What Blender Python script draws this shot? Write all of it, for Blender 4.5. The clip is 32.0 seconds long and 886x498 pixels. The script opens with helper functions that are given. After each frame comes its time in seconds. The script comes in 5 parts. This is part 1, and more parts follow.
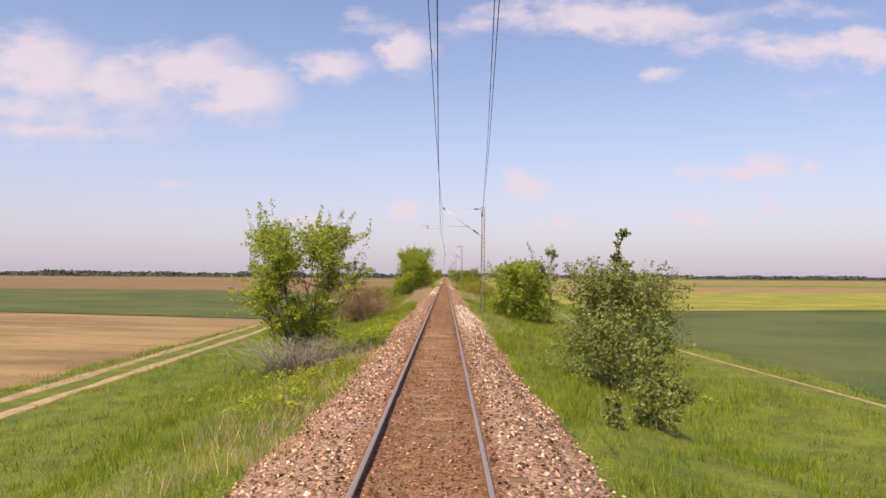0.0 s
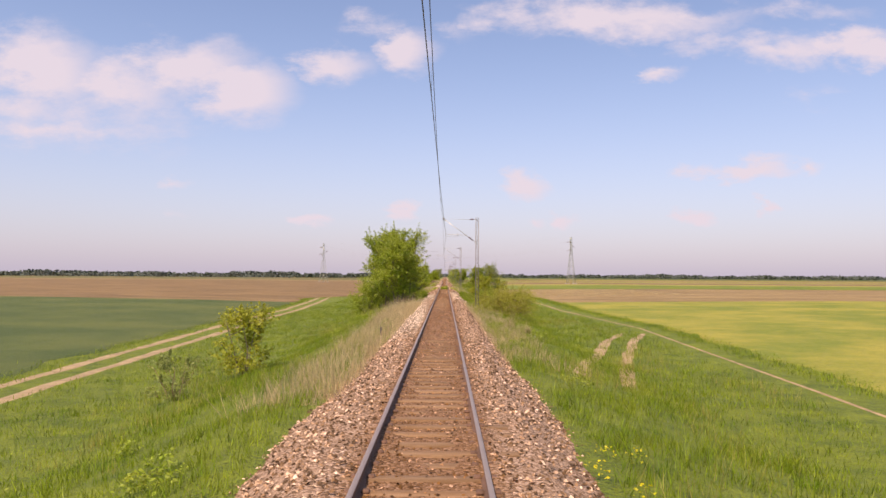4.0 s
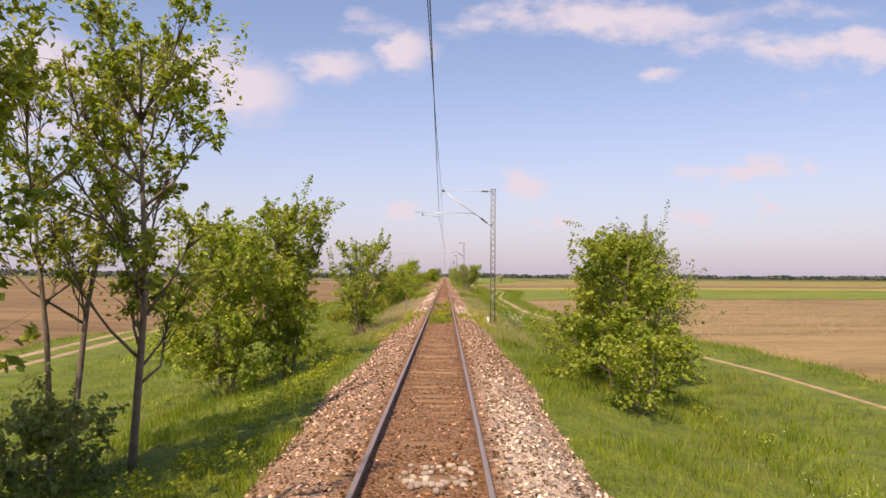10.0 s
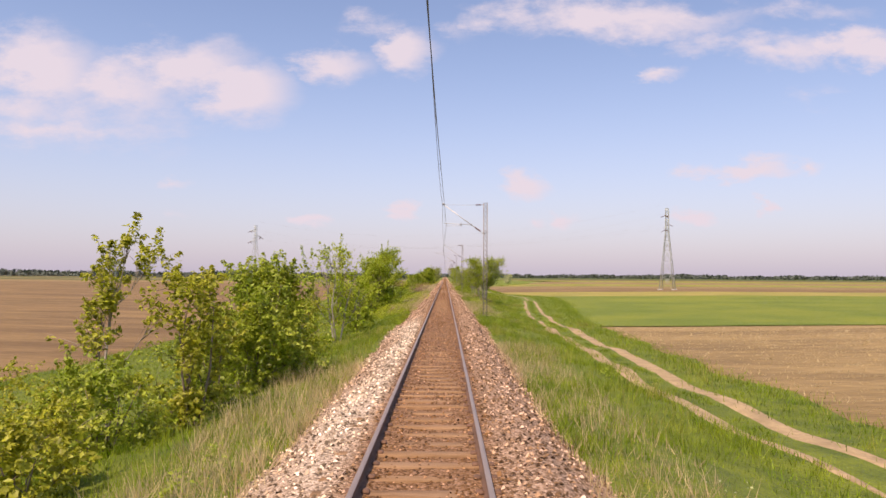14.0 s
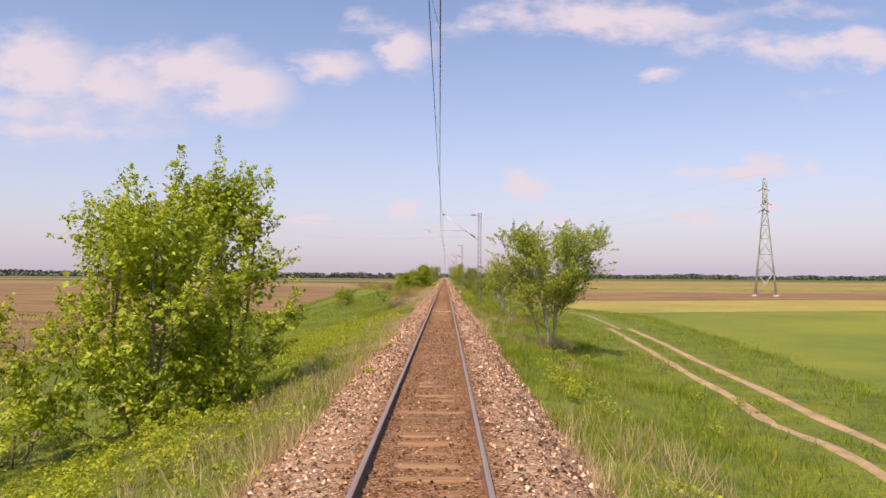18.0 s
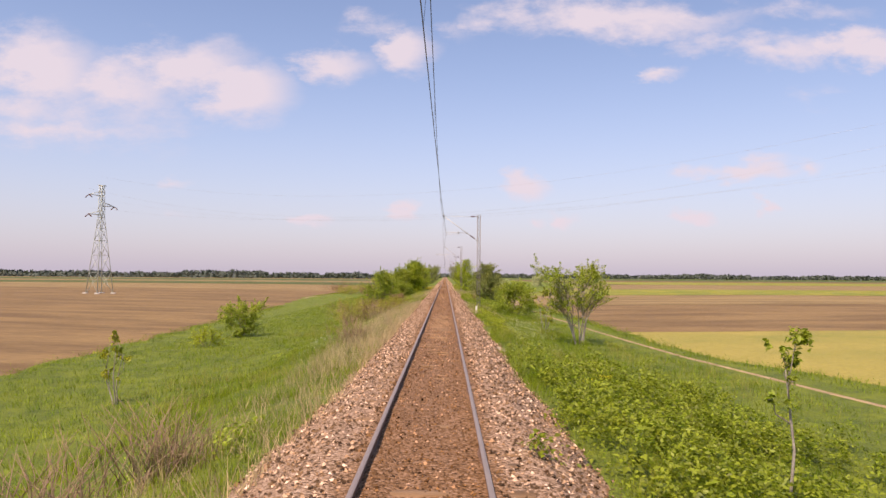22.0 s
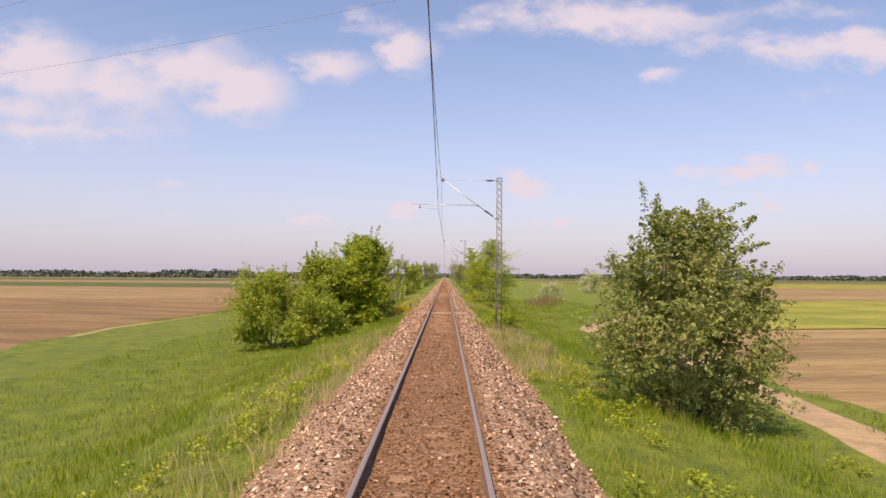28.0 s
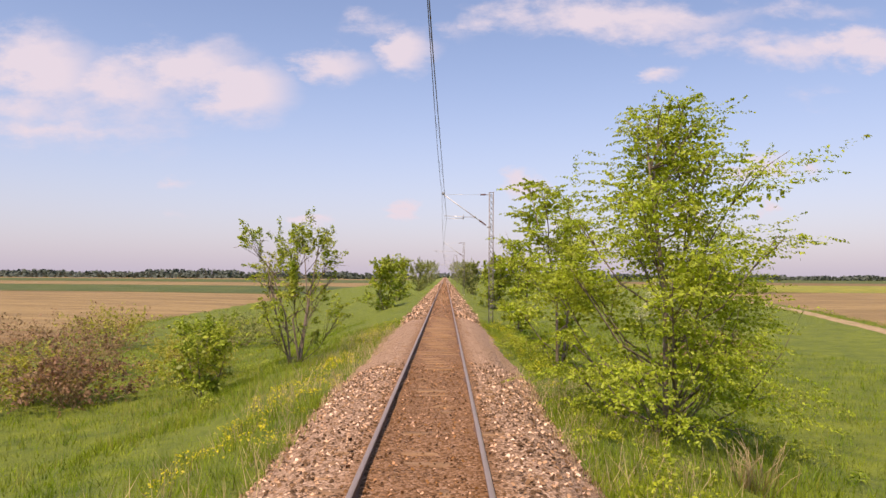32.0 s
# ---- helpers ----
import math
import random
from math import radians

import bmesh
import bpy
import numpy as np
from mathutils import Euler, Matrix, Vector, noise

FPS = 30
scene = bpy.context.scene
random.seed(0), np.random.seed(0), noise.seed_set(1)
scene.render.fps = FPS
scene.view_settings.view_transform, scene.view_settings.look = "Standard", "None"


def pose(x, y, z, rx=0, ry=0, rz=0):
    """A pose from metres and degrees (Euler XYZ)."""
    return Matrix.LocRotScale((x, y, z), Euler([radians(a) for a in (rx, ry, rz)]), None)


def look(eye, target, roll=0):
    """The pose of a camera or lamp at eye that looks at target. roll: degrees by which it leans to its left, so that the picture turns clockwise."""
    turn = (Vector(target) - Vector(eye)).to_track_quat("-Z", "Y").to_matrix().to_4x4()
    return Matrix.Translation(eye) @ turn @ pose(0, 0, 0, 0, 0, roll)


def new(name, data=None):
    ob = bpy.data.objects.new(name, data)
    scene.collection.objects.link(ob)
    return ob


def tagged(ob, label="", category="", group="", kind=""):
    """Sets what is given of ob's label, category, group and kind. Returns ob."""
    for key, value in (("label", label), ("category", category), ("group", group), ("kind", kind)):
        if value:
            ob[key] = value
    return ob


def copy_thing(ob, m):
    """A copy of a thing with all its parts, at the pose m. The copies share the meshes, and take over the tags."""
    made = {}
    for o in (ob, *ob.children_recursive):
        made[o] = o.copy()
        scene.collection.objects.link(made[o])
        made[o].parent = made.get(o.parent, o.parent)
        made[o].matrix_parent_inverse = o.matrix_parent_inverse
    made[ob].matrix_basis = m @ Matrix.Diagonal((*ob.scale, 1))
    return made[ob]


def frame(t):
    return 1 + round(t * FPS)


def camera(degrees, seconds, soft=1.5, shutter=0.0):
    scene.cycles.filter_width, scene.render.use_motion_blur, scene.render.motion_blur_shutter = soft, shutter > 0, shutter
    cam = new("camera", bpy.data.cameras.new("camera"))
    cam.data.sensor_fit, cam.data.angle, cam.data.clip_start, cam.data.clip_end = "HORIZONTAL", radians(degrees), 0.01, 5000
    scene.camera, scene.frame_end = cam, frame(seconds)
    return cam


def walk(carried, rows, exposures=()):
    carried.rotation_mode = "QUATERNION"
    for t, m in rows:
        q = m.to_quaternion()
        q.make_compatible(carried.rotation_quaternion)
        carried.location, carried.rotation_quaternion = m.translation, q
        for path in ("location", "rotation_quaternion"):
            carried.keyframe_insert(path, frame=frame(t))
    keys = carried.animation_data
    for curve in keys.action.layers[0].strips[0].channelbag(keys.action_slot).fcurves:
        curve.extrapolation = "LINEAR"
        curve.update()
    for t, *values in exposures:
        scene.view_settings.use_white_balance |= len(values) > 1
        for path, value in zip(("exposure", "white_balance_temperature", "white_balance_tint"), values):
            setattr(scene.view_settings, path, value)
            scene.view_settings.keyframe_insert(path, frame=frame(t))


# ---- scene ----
# ---- camera ----
SPEED = 15.0
EYE_X, EYE_Z = 0.24, 2.31
cam = camera(63.9, 32.0, soft=1.5)


def eye_row(t, yaw=0.20, pitch=2.14, roll=0.4):
    y = SPEED * t
    a, b = radians(yaw), radians(pitch)
    way = Vector((-math.sin(a) * math.cos(b), math.cos(a) * math.cos(b), math.sin(b)))
    eye = Vector((EYE_X, y, EYE_Z))
    return (t, look(eye, eye + way * 100, roll))


walk(cam, [eye_row(float(t)) for t in range(0, 33)], exposures=[(0, 0.5, 7560, 27), (32, 0.5, 7560, 27)])

# ---- world and sun ----
SUN_EL, SUN_AZ = radians(57), radians(207)   # azimuth clockwise from +y
world = bpy.data.worlds.new("sky")
scene.world = world
world.use_nodes = True
wn, wl = world.node_tree.nodes, world.node_tree.links
wn.clear()


def wnode(kind, **kw):
    n = wn.new(kind)
    for k, v in kw.items():
        if k == "op":
            n.operation = v
        elif k == "ins":
            for i, s in v.items():
                if hasattr(s, "is_output"):
                    wl.new(s, n.inputs[i])
                else:
                    n.inputs[i].default_value = s
    return n


def wmath(op, a, b=0.0, c=0.0, clamp=False):
    n = wnode("ShaderNodeMath", op=op, ins={0: a, 1: b, 2: c})
    n.use_clamp = clamp
    return n.outputs[0]


sky = wn.new("ShaderNodeTexSky")
sky.sky_type = "NISHITA"
sky.sun_disc = False
sky.sun_elevation, sky.sun_rotation = SUN_EL, SUN_AZ
sky.air_density, sky.dust_density, sky.ozone_density = 1.0, 0.8, 4.0
tc = wn.new("ShaderNodeTexCoord")
sep = wnode("ShaderNodeSeparateXYZ", ins={0: tc.outputs["Generated"]})
ahead = wmath("MAXIMUM", sep.outputs[1], 0.12)
su, sv = wmath("DIVIDE", sep.outputs[0], ahead), wmath("DIVIDE", sep.outputs[2], ahead)
flat = wnode("ShaderNodeCombineXYZ", ins={0: su, 1: sv, 2: 0.0}).outputs[0]
stretch = wnode("ShaderNodeVectorMath", op="MULTIPLY", ins={0: flat, 1: (1.0, 2.0, 1.0)}).outputs[0]
billow = wnode("ShaderNodeTexNoise", ins={"Vector": stretch, "Scale": 11.0, "Detail": 12.0, "Roughness": 0.62})
wisp = wnode("ShaderNodeTexNoise", ins={"Vector": stretch, "Scale": 3.2, "Detail": 6.0, "Roughness": 0.55})
push = wnode("ShaderNodeVectorMath", op="SUBTRACT", ins={0: billow.outputs["Color"], 1: (0.5, 0.5, 0.5)}).outputs[0]
push = wnode("ShaderNodeVectorMath", op="MULTIPLY", ins={0: push, 1: (0.15, 0.07, 0.0)}).outputs[0]
warped = wnode("ShaderNodeVectorMath", op="ADD", ins={0: flat, 1: push}).outputs[0]
# fair-weather clouds: tangent of bearing and of height, half sizes, density
CLOUDS = [
    (-0.58, 0.29, 0.085, 0.060, 1.0), (-0.52, 0.25, 0.20, 0.060, 0.5), (-0.55, 0.212, 0.22, 0.014, 0.55),
    (-0.37, 0.30, 0.10, 0.042, 0.9), (-0.30, 0.267, 0.080, 0.040, 1.1), (-0.155, 0.305, 0.055, 0.022, 0.75),
    (-0.065, 0.332, 0.050, 0.030, 1.0), (-0.09, 0.362, 0.055, 0.022, 0.4), (0.02, 0.36, 0.035, 0.03, 0.25),
    (0.23, 0.378, 0.18, 0.026, 0.95), (0.12, 0.372, 0.09, 0.022, 0.6), (0.47, 0.335, 0.15, 0.022, 0.7),
    (0.60, 0.338, 0.09, 0.024, 1.1), (0.305, 0.295, 0.030, 0.009, 0.65), (0.55, 0.272, 0.05, 0.014, 0.25),
    (0.425, 0.158, 0.075, 0.011, 0.9), (0.45, 0.170, 0.035, 0.014, 0.6), (0.50, 0.164, 0.030, 0.012, 0.8),
    (0.11, 0.143, 0.038, 0.018, 1.0), (0.17, 0.092, 0.022, 0.010, 0.9), (0.118, 0.086, 0.022, 0.010, 0.7),
    (-0.065, 0.100, 0.020, 0.012, 1.0), (-0.18, 0.085, 0.024, 0.009, 0.9), (0.357, 0.093, 0.034, 0.010, 0.95),
    (0.454, 0.113, 0.015, 0.008, 0.9), (-0.383, 0.141, 0.026, 0.008, 0.5), (-0.38, 0.089, 0.026, 0.009, 0.3),
    (0.50, 0.386, 0.12, 0.012, 0.4), (-0.46, 0.275, 0.12, 0.045, 0.7), (-0.60, 0.24, 0.12, 0.03, 0.6), (0.35, 0.385, 0.10, 0.02, 0.6),
]
cover = None
for u, v, ru, rv, dens in CLOUDS:
    d = wnode("ShaderNodeVectorMath", op="SUBTRACT", ins={0: warped, 1: (u, v - 0.010, 0)}).outputs[0]
    d = wnode("ShaderNodeVectorMath", op="DIVIDE", ins={0: d, 1: (ru * 1.45, rv * 1.6, 1)}).outputs[0]
    d = wnode("ShaderNodeVectorMath", op="LENGTH", ins={0: d}).outputs["Value"]
    m = wmath("MULTIPLY", wmath("SUBTRACT", 1.0, d, clamp=True), dens * 1.6)
    cover = m if cover is None else wmath("MAXIMUM", cover, m)
ragged = wmath("ADD", cover, wmath("MULTIPLY", wmath("SUBTRACT", billow.outputs["Fac"], 0.5), 2.0))
soft = wn.new("ShaderNodeMapRange")
soft.interpolation_type = "SMOOTHSTEP"
soft.inputs[1].default_value, soft.inputs[2].default_value = 0.08, 1.30
wl.new(ragged, soft.inputs[0])
cover = wmath("MULTIPLY", soft.outputs[0], wmath("MULTIPLY", cover, 3.0, clamp=True))
# scattered clouds for the rest of the sky
rest = wmath("MULTIPLY_ADD", wisp.outputs["Fac"], 3.0, -1.65, clamp=True)
high = wmath("MULTIPLY_ADD", sep.outputs[2], 4.0, -1.45, clamp=True)
cover = wmath("MINIMUM", wmath("ADD", cover, wmath("MULTIPLY", rest, high)), 0.95)
cloud_tint = wnode("ShaderNodeMix")
cloud_tint.data_type = "RGBA"
SKY_GAIN = 0.13
wl.new(cover, cloud_tint.inputs[0])
# haze low over the plain
low = wmath("POWER", wmath("SUBTRACT", 1.0, wmath("MULTIPLY", wmath("MAXIMUM", sep.outputs[2], 0.0), 2.6), clamp=True), 2.2)
haze = wnode("ShaderNodeMix")
haze.data_type = "RGBA"
wl.new(wmath("MULTIPLY", low, 0.85), haze.inputs[0])
wl.new(sky.outputs[0], haze.inputs[6])
haze.inputs[7].default_value = (2.56, 2.69, 3.66, 1)
wl.new(haze.outputs[2], cloud_tint.inputs[6])
cloud_tint.inputs[7].default_value = (3.86, 3.98, 4.64, 1)
bg = wnode("ShaderNodeBackground", ins={0: cloud_tint.outputs[2], 1: SKY_GAIN})
wo = wn.new("ShaderNodeOutputWorld")
wl.new(bg.outputs[0], wo.inputs[0])

sun = new("sun", bpy.data.lights.new("sun", "SUN"))
sun.data.energy, sun.data.angle, sun.data.color = 3.5, radians(0.55), (1.0, 0.91, 0.77)
sun_way = Vector((math.sin(SUN_AZ) * math.cos(SUN_EL), math.cos(SUN_AZ) * math.cos(SUN_EL), math.sin(SUN_EL)))
sun.matrix_world = look(sun_way * 60, (0, 0, 0))


# ---- materials ----
def material(name, base, rough=0.8, var=0.25, scale=3.0, fine=40.0, bump=0.4, second=None, island=0.0, rnd=0.0,
             metal=0.0, stretch=(1, 1, 1), bump_dist=0.02, translucent=0.0, mix_lo=0.4, mix_hi=0.6):
    """A surface with a coarse and a fine variation, fine relief and, if given, patches of a second colour."""
    mat = bpy.data.materials.new(name)
    mat.use_nodes = True
    n, l = mat.node_tree.nodes, mat.node_tree.links
    b = n["Principled BSDF"]
    b.inputs["Roughness"].default_value, b.inputs["Metallic"].default_value = rough, metal
    geo = n.new("ShaderNodeNewGeometry")
    mp = n.new("ShaderNodeVectorMath")
    mp.operation = "MULTIPLY"
    mp.inputs[1].default_value = stretch
    l.new(geo.outputs["Position"], mp.inputs[0])
    big = n.new("ShaderNodeTexNoise")
    big.inputs["Scale"].default_value, big.inputs["Detail"].default_value = scale, 9
    big.inputs["Roughness"].default_value = 0.68
    small = n.new("ShaderNodeTexNoise")
    small.inputs["Scale"].default_value, small.inputs["Detail"].default_value = fine, 3
    for t in (big, small):
        l.new(mp.outputs[0], t.inputs["Vector"])
    two = n.new("ShaderNodeMix")
    two.data_type = "RGBA"
    two.inputs[6].default_value = (*base, 1)
    two.inputs[7].default_value = (*(second or base), 1)
    ramp = n.new("ShaderNodeMapRange")
    ramp.inputs[1].default_value, ramp.inputs[2].default_value = mix_lo, mix_hi
    l.new(big.outputs["Fac"], ramp.inputs[0])
    l.new(ramp.outputs[0], two.inputs[0])
    total = n.new("ShaderNodeMath")
    total.operation = "MULTIPLY_ADD"
    l.new(small.outputs["Fac"], total.inputs[0])
    total.inputs[1].default_value = 2 * var
    total.inputs[2].default_value = 1 - var
    value = total.outputs[0]
    for socket, amount in ((geo.outputs["Random Per Island"], island), (None, rnd)):
        if amount:
            if socket is None:
                socket = n.new("ShaderNodeObjectInfo").outputs["Random"]
            k = n.new("ShaderNodeMath")
            k.operation = "MULTIPLY_ADD"
            l.new(socket, k.inputs[0])
            k.inputs[1].default_value, k.inputs[2].default_value = 2 * amount, 1 - amount
            p = n.new("ShaderNodeMath")
            p.operation = "MULTIPLY"
            l.new(value, p.inputs[0])
            l.new(k.outputs[0], p.inputs[1])
            value = p.outputs[0]
    hsv = n.new("ShaderNodeHueSaturation")
    l.new(two.outputs[2], hsv.inputs["Color"])
    l.new(value, hsv.inputs["Value"])
    l.new(hsv.outputs[0], b.inputs["Base Color"])
    if bump:
        bp = n.new("ShaderNodeBump")
        bp.inputs["Strength"].default_value, bp.inputs["Distance"].default_value = bump, bump_dist
        l.new(small.outputs["Fac"], bp.inputs["Height"])
        l.new(bp.outputs[0], b.inputs["Normal"])
    if translucent:
        tr = n.new("ShaderNodeBsdfTranslucent")
        l.new(hsv.outputs[0], tr.inputs["Color"])
        mx = n.new("ShaderNodeMixShader")
        mx.inputs[0].default_value = translucent
        l.new(b.outputs[0], mx.inputs[1])
        l.new(tr.outputs[0], mx.inputs[2])
        l.new(mx.outputs[0], n["Material Output"].inputs["Surface"])
    return mat


def leafy(name, base, second, island=0.45):
    return material(name, base, rough=0.5, var=0.15, scale=0.9, fine=9, bump=0, second=second, island=island, translucent=0.48)


M = {
    "grass_ground": material("grass_ground", (0.088, 0.135, 0.007), 0.9, 0.65, 0.9, 14, 1.0, (0.222, 0.272, 0.014), bump_dist=0.18, mix_lo=0.32, mix_hi=0.68),
    "blade": leafy("blade", (0.165, 0.265, 0.009), (0.29, 0.35, 0.019), 0.55),
    "straw": material("straw", (0.62, 0.49, 0.26), 0.8, 0.15, 1.5, 9, 0, (0.50, 0.385, 0.19), island=0.3, translucent=0.4),
    "leaf_mid": leafy("leaf_mid", (0.275, 0.365, 0.026), (0.40, 0.445, 0.048)),
    "leaf_fresh": leafy("leaf_fresh", (0.335, 0.435, 0.022), (0.42, 0.48, 0.040)),
    "leaf_dark": leafy("leaf_dark", (0.235, 0.285, 0.066), (0.35, 0.375, 0.105)),
    "leaf_olive": leafy("leaf_olive", (0.33, 0.355, 0.022), (0.43, 0.425, 0.042)),
    "leaf_dry": leafy("leaf_dry", (0.36, 0.200, 0.115), (0.28, 0.195, 0.080)),
    "leaf_weed": leafy("leaf_weed", (0.43, 0.465, 0.030), (0.32, 0.385, 0.024)),
    "leaf_feather": leafy("leaf_feather", (0.45, 0.41, 0.055), (0.35, 0.355, 0.042), 0.3),
    "leaf_nettle": leafy("leaf_nettle", (0.235, 0.305, 0.018), (0.31, 0.36, 0.028)),
    "pale_blade": leafy("pale_blade", (0.42, 0.37, 0.09), (0.33, 0.33, 0.05)),
    "flower_yellow": leafy("flower_yellow", (0.82, 0.70, 0.02), (0.68, 0.60, 0.03), 0.2),
    "flower_white": leafy("flower_white", (0.66, 0.66, 0.40), (0.45, 0.50, 0.22), 0.3),
    # greyed, bluish green: aerial haze over the far woods put into the colour
    "hazed_leaf": material("hazed_leaf", (0.080, 0.102, 0.080), 1.0, 0.12, 0.02, 0.3, 0, (0.095, 0.115, 0.09)),
    "bark": material("bark", (0.16, 0.12, 0.085), 0.9, 0.4, 3, 30, 0.6, (0.24, 0.19, 0.14)),
    "bark_pale": material("bark_pale", (0.42, 0.37, 0.30), 0.85, 0.35, 3, 25, 0.5, (0.24, 0.20, 0.16)),
    "twig": material("twig", (0.40, 0.265, 0.165), 0.9, 0.3, 3, 30, 0, (0.28, 0.18, 0.11), island=0.3),
    "rail_top": material("rail_top", (0.33, 0.265, 0.225), 0.5, 0.2, 2, 30, 0.05, metal=0.4, stretch=(1, 0.05, 1)),
    "rail_side": material("rail_side", (0.135, 0.074, 0.045), 0.9, 0.35, 2, 40, 0.4, (0.19, 0.10, 0.06)),
    "sleeper": material("sleeper", (0.205, 0.112, 0.048), 0.9, 0.4, 2.5, 30, 0.6, (0.275, 0.165, 0.085), rnd=0.2, stretch=(0.3, 3, 1)),
    "galvanised": material("galvanised", (0.42, 0.42, 0.40), 0.5, 0.2, 1.5, 20, 0.2, (0.30, 0.29, 0.27), metal=0.6),
    "mast_paint": material("mast_paint", (0.22, 0.195, 0.17), 0.6, 0.25, 1.2, 18, 0.3, (0.31, 0.285, 0.26), metal=0.25),
    "tube": material("tube", (0.62, 0.60, 0.56), 0.45, 0.15, 2, 20, 0.1, metal=0.5),
    "insulator": material("insulator", (0.13, 0.045, 0.03), 0.25, 0.2, 5, 30, 0),
    "wire": material("wire", (0.09, 0.085, 0.08), 0.5, 0.2, 1, 20, 0, metal=0.5),
    "pylon_steel": material("pylon_steel", (0.50, 0.53, 0.46), 0.55, 0.15, 0.8, 10, 0, (0.42, 0.47, 0.40), metal=0.3),
    "concrete": material("concrete", (0.55, 0.52, 0.46), 0.9, 0.25, 4, 40, 0.4, (0.42, 0.39, 0.34)),
    "chalk": material("chalk", (0.46, 0.39, 0.30), 0.95, 0.3, 5, 40, 0.4, (0.33, 0.26, 0.19), island=0.3),
    "white_paint": material("white_paint", (0.72, 0.70, 0.65), 0.7, 0.15, 5, 40, 0.2, (0.55, 0.52, 0.46)),
    "worn_post": material("worn_post", (0.33, 0.29, 0.24), 0.9, 0.3, 4, 40, 0.4, (0.24, 0.20, 0.16)),
    "red_paint": material("red_paint", (0.50, 0.05, 0.035), 0.6, 0.2, 5, 30, 0.1),
    "dark_post": material("dark_post", (0.07, 0.06, 0.05), 0.8, 0.3, 5, 30, 0.3),
    "dirt_track": material("dirt_track", (0.42, 0.30, 0.155), 0.95, 0.30, 1.3, 9, 0.8, (0.29, 0.205, 0.105)),
    "soil": material("soil", (0.150, 0.088, 0.032), 0.95, 0.50, 0.16, 3.2, 1.0, (0.255, 0.160, 0.060), bump_dist=0.12, stretch=(0.35, 1.5, 1)),
    "soil_tan": material("soil_tan", (0.195, 0.128, 0.048), 0.95, 0.55, 0.16, 3.4, 1.0, (0.32, 0.218, 0.085), bump_dist=0.12, stretch=(0.3, 1.6, 1)),
    "crop_dark": material("crop_dark", (0.050, 0.082, 0.009), 0.85, 0.40, 0.07, 5, 1.0, (0.10, 0.122, 0.018), bump_dist=0.15),
    "crop_bright": material("crop_bright", (0.115, 0.165, 0.006), 0.85, 0.35, 0.06, 5, 1.0, (0.19, 0.22, 0.010), bump_dist=0.15),
    "crop_yellow": material("crop_yellow", (0.165, 0.200, 0.011), 0.85, 0.40, 0.13, 5, 1.0, (0.32, 0.285, 0.032), bump_dist=0.15),
    "crop_pale": material("crop_pale", (0.36, 0.29, 0.06), 0.9, 0.35, 0.08, 5, 1.0, (0.25, 0.235, 0.04), bump_dist=0.15),
}


